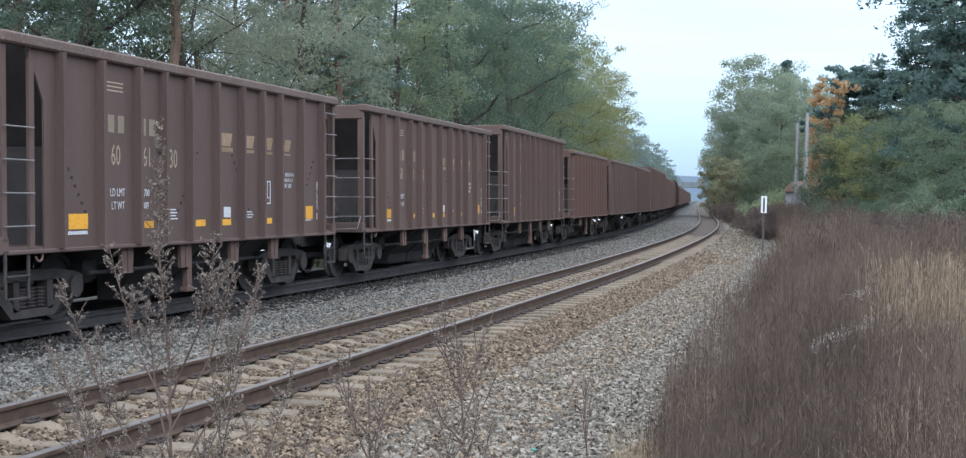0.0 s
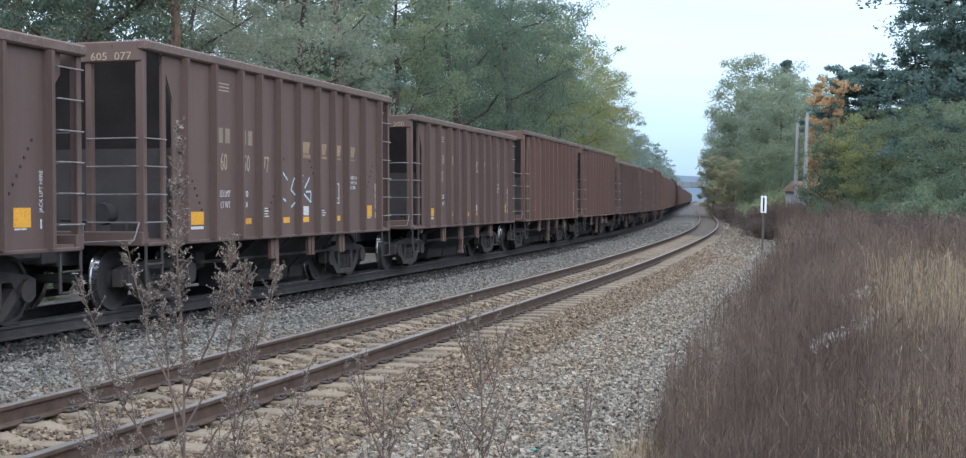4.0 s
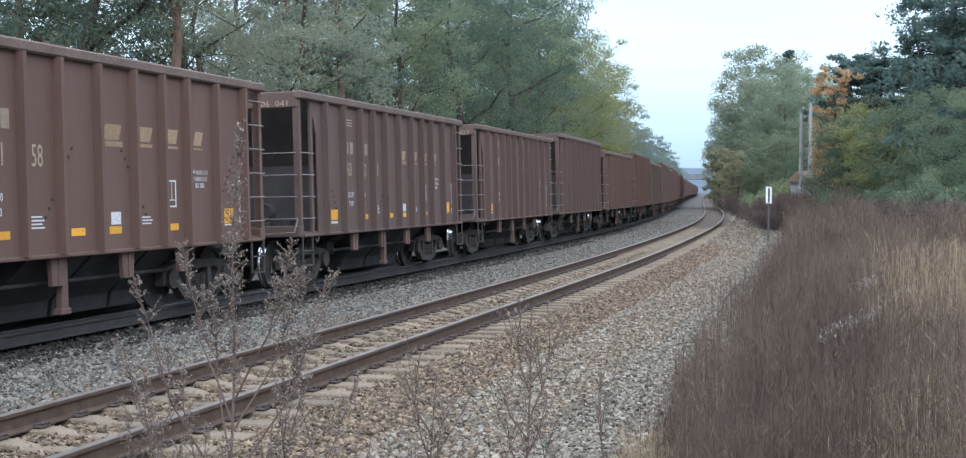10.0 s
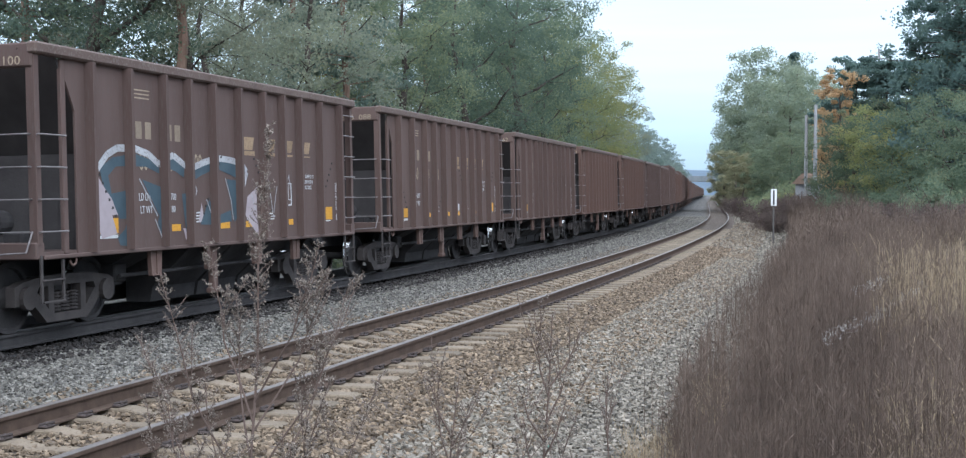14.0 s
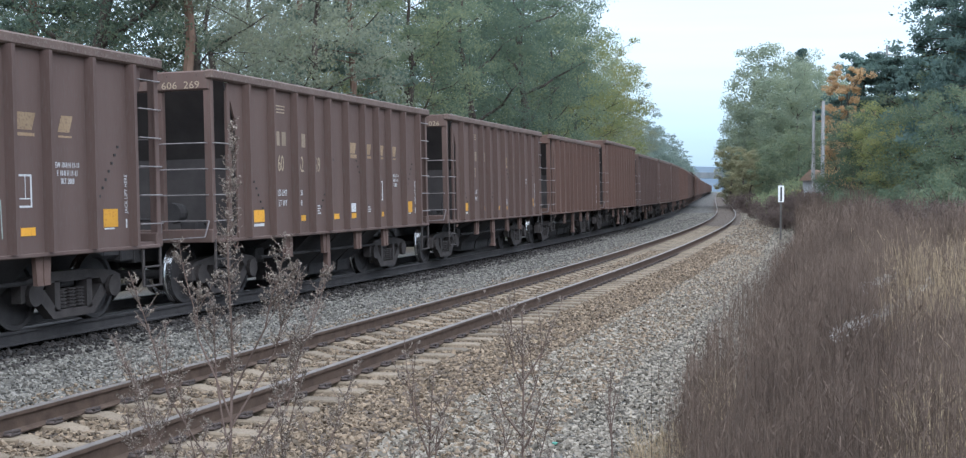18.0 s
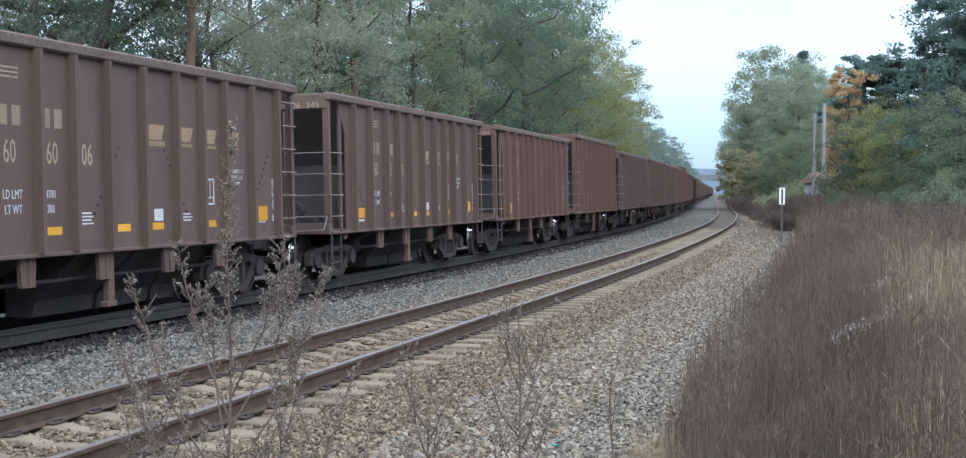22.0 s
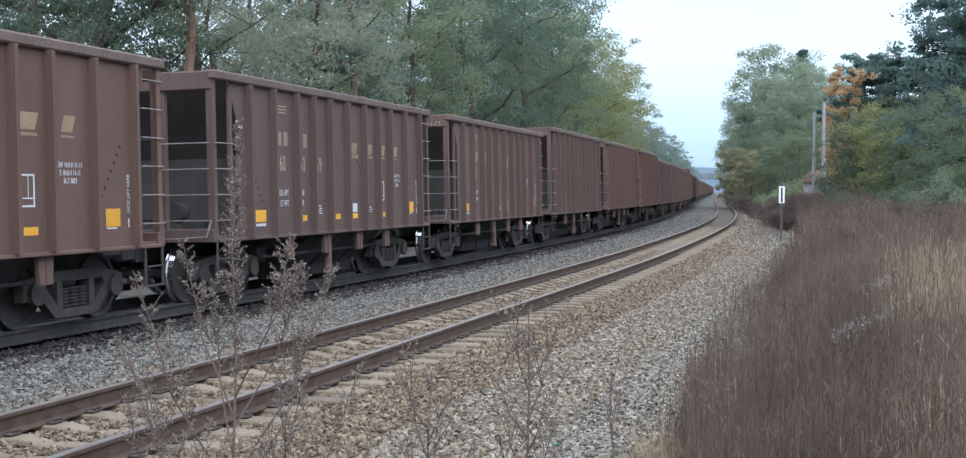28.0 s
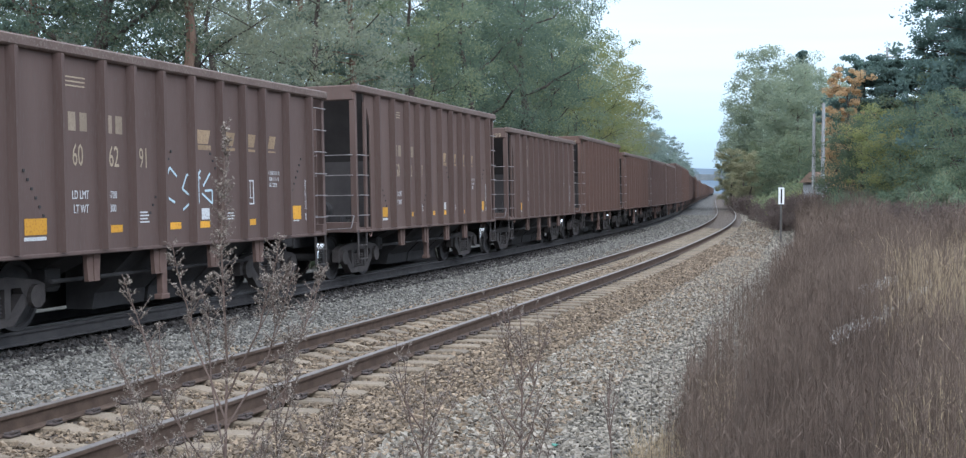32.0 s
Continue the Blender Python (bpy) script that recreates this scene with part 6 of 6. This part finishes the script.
# ---- tall weeds close to the camera, stirred by the wind ----
def tall_weed(seed, height, low, high, reach, boughs, plume):
    """A dried weed: one stem with a thin plume, boughs that rise steeply and end in plumes of tiny seed clusters."""
    rnd, rng = random.Random(seed), np.random.default_rng(seed)
    ob = new("tall_weed")
    bm = bmesh.new()
    pts = limb(bm, (0, 0, -0.05), (rnd.uniform(-.03, .03), 0, height), 0.0085, 0.0016, rnd, 8, 0.006)
    cs = []

    def at(line_pts, f):
        n = len(line_pts) - 1
        k = min(n - 1, int(f * n))
        return line_pts[k].lerp(line_pts[k + 1], f * n - k)

    def seeds(line_pts, f0, n, wide):
        # side twigs, longest in the middle of the plume, each with clusters along it
        for q in range(n):
            f = rnd.uniform(f0, 1.0)
            fat = wide * (0.35 + 0.65 * math.sin(math.pi * min(1.0, (f - f0) / (1.0 - f0) * 0.8 + 0.15)))
            a = at(line_pts, f)
            w = rnd.uniform(0, 6.28)
            b = a + Vector((math.cos(w) * 0.75, math.sin(w) * 0.75, rnd.uniform(0.35, 1.1))) * fat * rnd.uniform(0.5, 1.2)
            rod(bm, a, b, 0.0007, 0.0004, 3)
            for g in (0.35, 0.6, 0.8, 1.0):
                cs.append(tuple(a.lerp(b, g)))
    for i in range(boughs):
        f = low + (high - low) * (i + rnd.random()) / boughs
        p = at(pts, f)
        w = (0 if i % 2 else math.pi) + rnd.uniform(-1.2, 1.2)
        out = reach * rnd.uniform(0.45, 1.0) * (1.15 - 0.6 * (f - low) / (high - low))
        rise = (0.30 if height > 2 else 0.15) * height * rnd.uniform(0.87, 1.2) * (1.0 - 0.45 * (f - low) / (high - low))
        mid = p + Vector((math.cos(w) * out * 0.62, math.sin(w) * out * 0.5, rise * 0.45))
        tip = p + Vector((math.cos(w) * out, math.sin(w) * out * 0.8, rise))
        bp = limb(bm, p, mid, 0.0030, 0.0022, rnd, 2, 0.02)[:-1] + limb(bm, mid, tip, 0.0022, 0.0009, rnd, 3, 0.03)
        seeds(bp, 0.45, int(plume * rnd.uniform(0.6, 1.2)), 0.045)
        for _ in range(2):
            a = at(bp, rnd.uniform(0.35, 0.65))
            b = a + Vector((rnd.uniform(-.09, .09), rnd.uniform(-.09, .09), rnd.uniform(0.10, 0.20)))
            seeds(limb(bm, a, b, 0.0014, 0.0007, rnd, 2, 0.03), 0.3, plume // 3, 0.030)
    seeds(pts, 0.72, plume * 4, 0.042)
    part("stem", bm, M["plant"], ob)
    cs = np.array(cs)
    v, f = leaf_quads(rng, cs, 5, np.full(len(cs), 0.006), 0.0027, 1.0)
    raw("seed_head", v, f, M["plantleaf"], ob, "grey-brown dried seed clusters")["kind"] = "stuff"
    tagged(ob, "tall dried weed with branching seed clusters", "weed", "tall weeds beside the camera")
    return ob


WEEDS = []
for x_, dep, seed, hgt, low, high, reach, nb, plume in ((385, 3.3, 1, 2.40, 0.30, 0.72, 0.42, 20, 46), (676, 3.6, 2, 1.60, 0.60, 0.93, 0.15, 9, 12), (850, 3.7, 3, 1.68, 0.58, 0.93, 0.17, 11, 14), (1000, 5.2, 4, 1.30, 0.75, 0.9, 0.03, 3, 5)):
    X_, Y_ = spot(x_, dep)
    WEEDS.append((tall_weed(seed, hgt, low, high, reach, nb, plume), X_, Y_, gz(X_, Y_)))


# ---- crushed stone: loose stones on the bed, the nearest as pieces of their own ----
def stone_verts(rng, n, size):
    """Angular stones: two uneven triangles, one turned over the other, tipped a little."""
    w = np.array([0, 2.09, 4.19, 1.05, 3.14, 5.24])
    o = np.stack([np.cos(w), np.sin(w), np.array([-.5, -.5, -.5, .5, .5, .5])], 1)
    v = o[None] * rng.uniform(0.65, 1.3, (n, 6, 1)) + rng.normal(0, 0.14, (n, 6, 3))
    v *= np.stack([rng.uniform(0.9, 1.35, n), rng.uniform(0.6, 0.95, n), rng.uniform(0.55, 1.1, n)], 1)[:, None, :]
    v *= (size * rng.uniform(0.55, 1.3, n))[:, None, None]
    q = np.stack([np.ones(n), rng.normal(0, 0.42, n), rng.normal(0, 0.42, n), rng.normal(0, 3.0, n)], 1)
    q /= np.linalg.norm(q, axis=1, keepdims=True)
    a, b, c, d = q.T
    R = np.stack([1 - 2 * (c * c + d * d), 2 * (b * c - a * d), 2 * (b * d + a * c), 2 * (b * c + a * d), 1 - 2 * (b * b + d * d), 2 * (c * d - a * b), 2 * (b * d - a * c), 2 * (c * d + a * b), 1 - 2 * (b * b + c * c)], 1).reshape(n, 3, 3)
    return np.einsum("nij,nkj->nki", R, v)


OCT = np.array([(3, 4, 5), (0, 2, 1), (0, 1, 3), (1, 4, 3), (1, 2, 4), (2, 5, 4), (2, 0, 5), (0, 3, 5)])


def build_ballast():
    rng = np.random.default_rng(9)

    def bed(n, s0, s1, d0, d1, size, material, label, power=1.6, bare=0.0, lift=0.0):
        s = s0 + (s1 - s0) * rng.random(n) ** power
        d = rng.uniform(d0, d1, n)
        w = np.interp(s, LS, LT)
        x, y = np.interp(s, LS, LX) - d * np.sin(w), np.interp(s, LS, LY) + d * np.cos(w)
        z = np.interp(d, PROFILE_D, PROFILE_Z) + lift + rng.uniform(-0.012, 0.02, n)
        k = (y > 4) & (abs(x / np.maximum(y, 0.1)) < 0.46)
        # none on the rails or on the tie ends
        for c in (0.7525, -0.7525):
            k &= abs(d - c) > 0.10
        ph = abs(((s - 7.775) / TIE + 0.5) % 1.0 - 0.5) * TIE
        k &= (ph > 0.075) | (rng.random(n) > bare)
        x, y, z = x[k], y[k], z[k]
        v = stone_verts(rng, len(x), size) + np.stack([x, y, z], 1)[:, None, :]
        f = (OCT[None] + 6 * np.arange(len(x))[:, None, None]).reshape(-1, 3)
        ob = raw("loose_stones", v.reshape(-1, 3), f, material)
        tagged(ob, label, "stones", kind="stuff")
    bed(72000, -6, 42, -4.6, -2.2, 0.028, M["stone"], "loose angular grey crushed stone on the shoulder")
    bed(46000, -6, 36, -3.3, -1.3, 0.027, M["stone_b"], "tan-stained crushed stone beside the rail")
    bed(17000, -6, 36, -1.40, -0.85, 0.026, M["stone_b"], "tan-stained crushed stone round the tie ends", bare=0.8, lift=0.0)
    bed(26000, -6, 34, -0.65, 0.65, 0.026, M["stone_b"], "rust-stained crushed stone between the ties", bare=0.86, lift=0.004)
    bed(70000, -6, 45, 0.85, 3.85, 0.027, M["stone_c"], "loose angular grey crushed stone between the tracks")
    bed(9000, -6, 40, 0.85, 1.9, 0.027, M["stone_b"], "rust-stained crushed stone beside the inner rail")
    bed(26000, -8, 60, 3.30, 5.6, 0.036, M["stone_d"], "crushed stone under the passing train, dark with oil and painted train shade", 1.3, lift=0.01)
    bed(9000, 34, 80, -3.1, -1.25, 0.044, M["stone_b"], "tan-stained crushed stone farther along the rail", 1.2)
    bed(15000, 40, 105, -4.5, -1.2, 0.046, M["stone"], "crushed grey stone farther along the shoulder", 1.3)
    bed(15000, 43, 105, 0.85, 3.85, 0.046, M["stone_c"], "crushed grey stone farther along between the tracks", 1.3)
    heap = new("stone_shoulder")
    tagged(heap, "uneven edge of crushed grey stone on the shoulder", "stones")
    vs = stone_verts(rng, 12, 0.037)
    protos = []
    for i in range(12):
        me = bpy.data.meshes.new("stone")
        me.from_pydata([tuple(p) for p in vs[i]], [], [tuple(t) for t in OCT])
        me.materials.append(M["stone"])
        protos.append(me)
    for i in range(300):
        s, d = rng.uniform(-1.5, 7), rng.uniform(-4.3, -2.0)
        p = line(s, d)
        o = new("stone", protos[i % 12])
        o.parent = heap
        o.matrix_basis = Matrix.Translation((p.x, p.y, gz(p.x, p.y) + 0.012)) @ Euler((rng.uniform(0, 6), rng.uniform(0, 6), rng.uniform(0, 6))).to_matrix().to_4x4()


build_ballast()


# ---- what moves: the train with its wheels, and the weeds in the wind ----
# how far each tall weed leans, in degrees to the right, at these seconds
SWAY_T = (0, 1, 2, 3, 6, 7, 8, 9, 10, 11, 12, 13, 14, 17, 18, 19, 20, 21, 22, 23, 24, 25, 28, 29, 30, 31, 32)
SWAY_A = (-3.3, -3.6, -4.2, -2.6, -1.5, -2.8, -3.6, -0.2, 1.8, 1.0, 3.8, 3.5, 3.2, 1.2, 0.4, 2.5, 1.0, 2.4, 0.2, 0.0, 1.0, 0.2, 0.6, -0.2, 0.8, 0.2, 0.0)


def motions():
    for k, car in train.items():
        walk(car, [(t, car_pose(k, t)) for t in range(0, 33)])
    # all wheelsets turn alike: key the two of one truck, and let the rest share those keys
    keyed = {}
    for car in train.values():
        for o in car.children_recursive:
            if not o.name.startswith("wheelset"):
                continue
            key = round(o.location.x, 2)
            if key not in keyed:
                x = o.location.x
                rows = []
                for i in range(0, 32 * FPS + 1):
                    t = i / FPS
                    rows.append((t, Matrix.Translation((x, 0, WHEEL_R)) @ Matrix.Rotation((train_s(t) - train_s(0)) / WHEEL_R, 4, "Y")))
                walk(o, rows)
                keyed[key] = o
            else:
                src = keyed[key]
                o.rotation_mode = "QUATERNION"
                o.animation_data_create()
                o.animation_data.action = src.animation_data.action
                o.animation_data.action_slot = src.animation_data.action_slot
    for i, (ob, x, y, z) in enumerate(WEEDS):
        rows = []
        for t, a in zip(SWAY_T, SWAY_A):
            b = a * (1.0, 1.2, 1.25, 0.3)[i] + 0.3 * math.sin(t * 1.7 + i * 2.1)
            rows.append((t, pose(x, y, z, 0.6 * math.sin(t * 1.3 + i), b, 0)))
        walk(ob, rows)


motions()
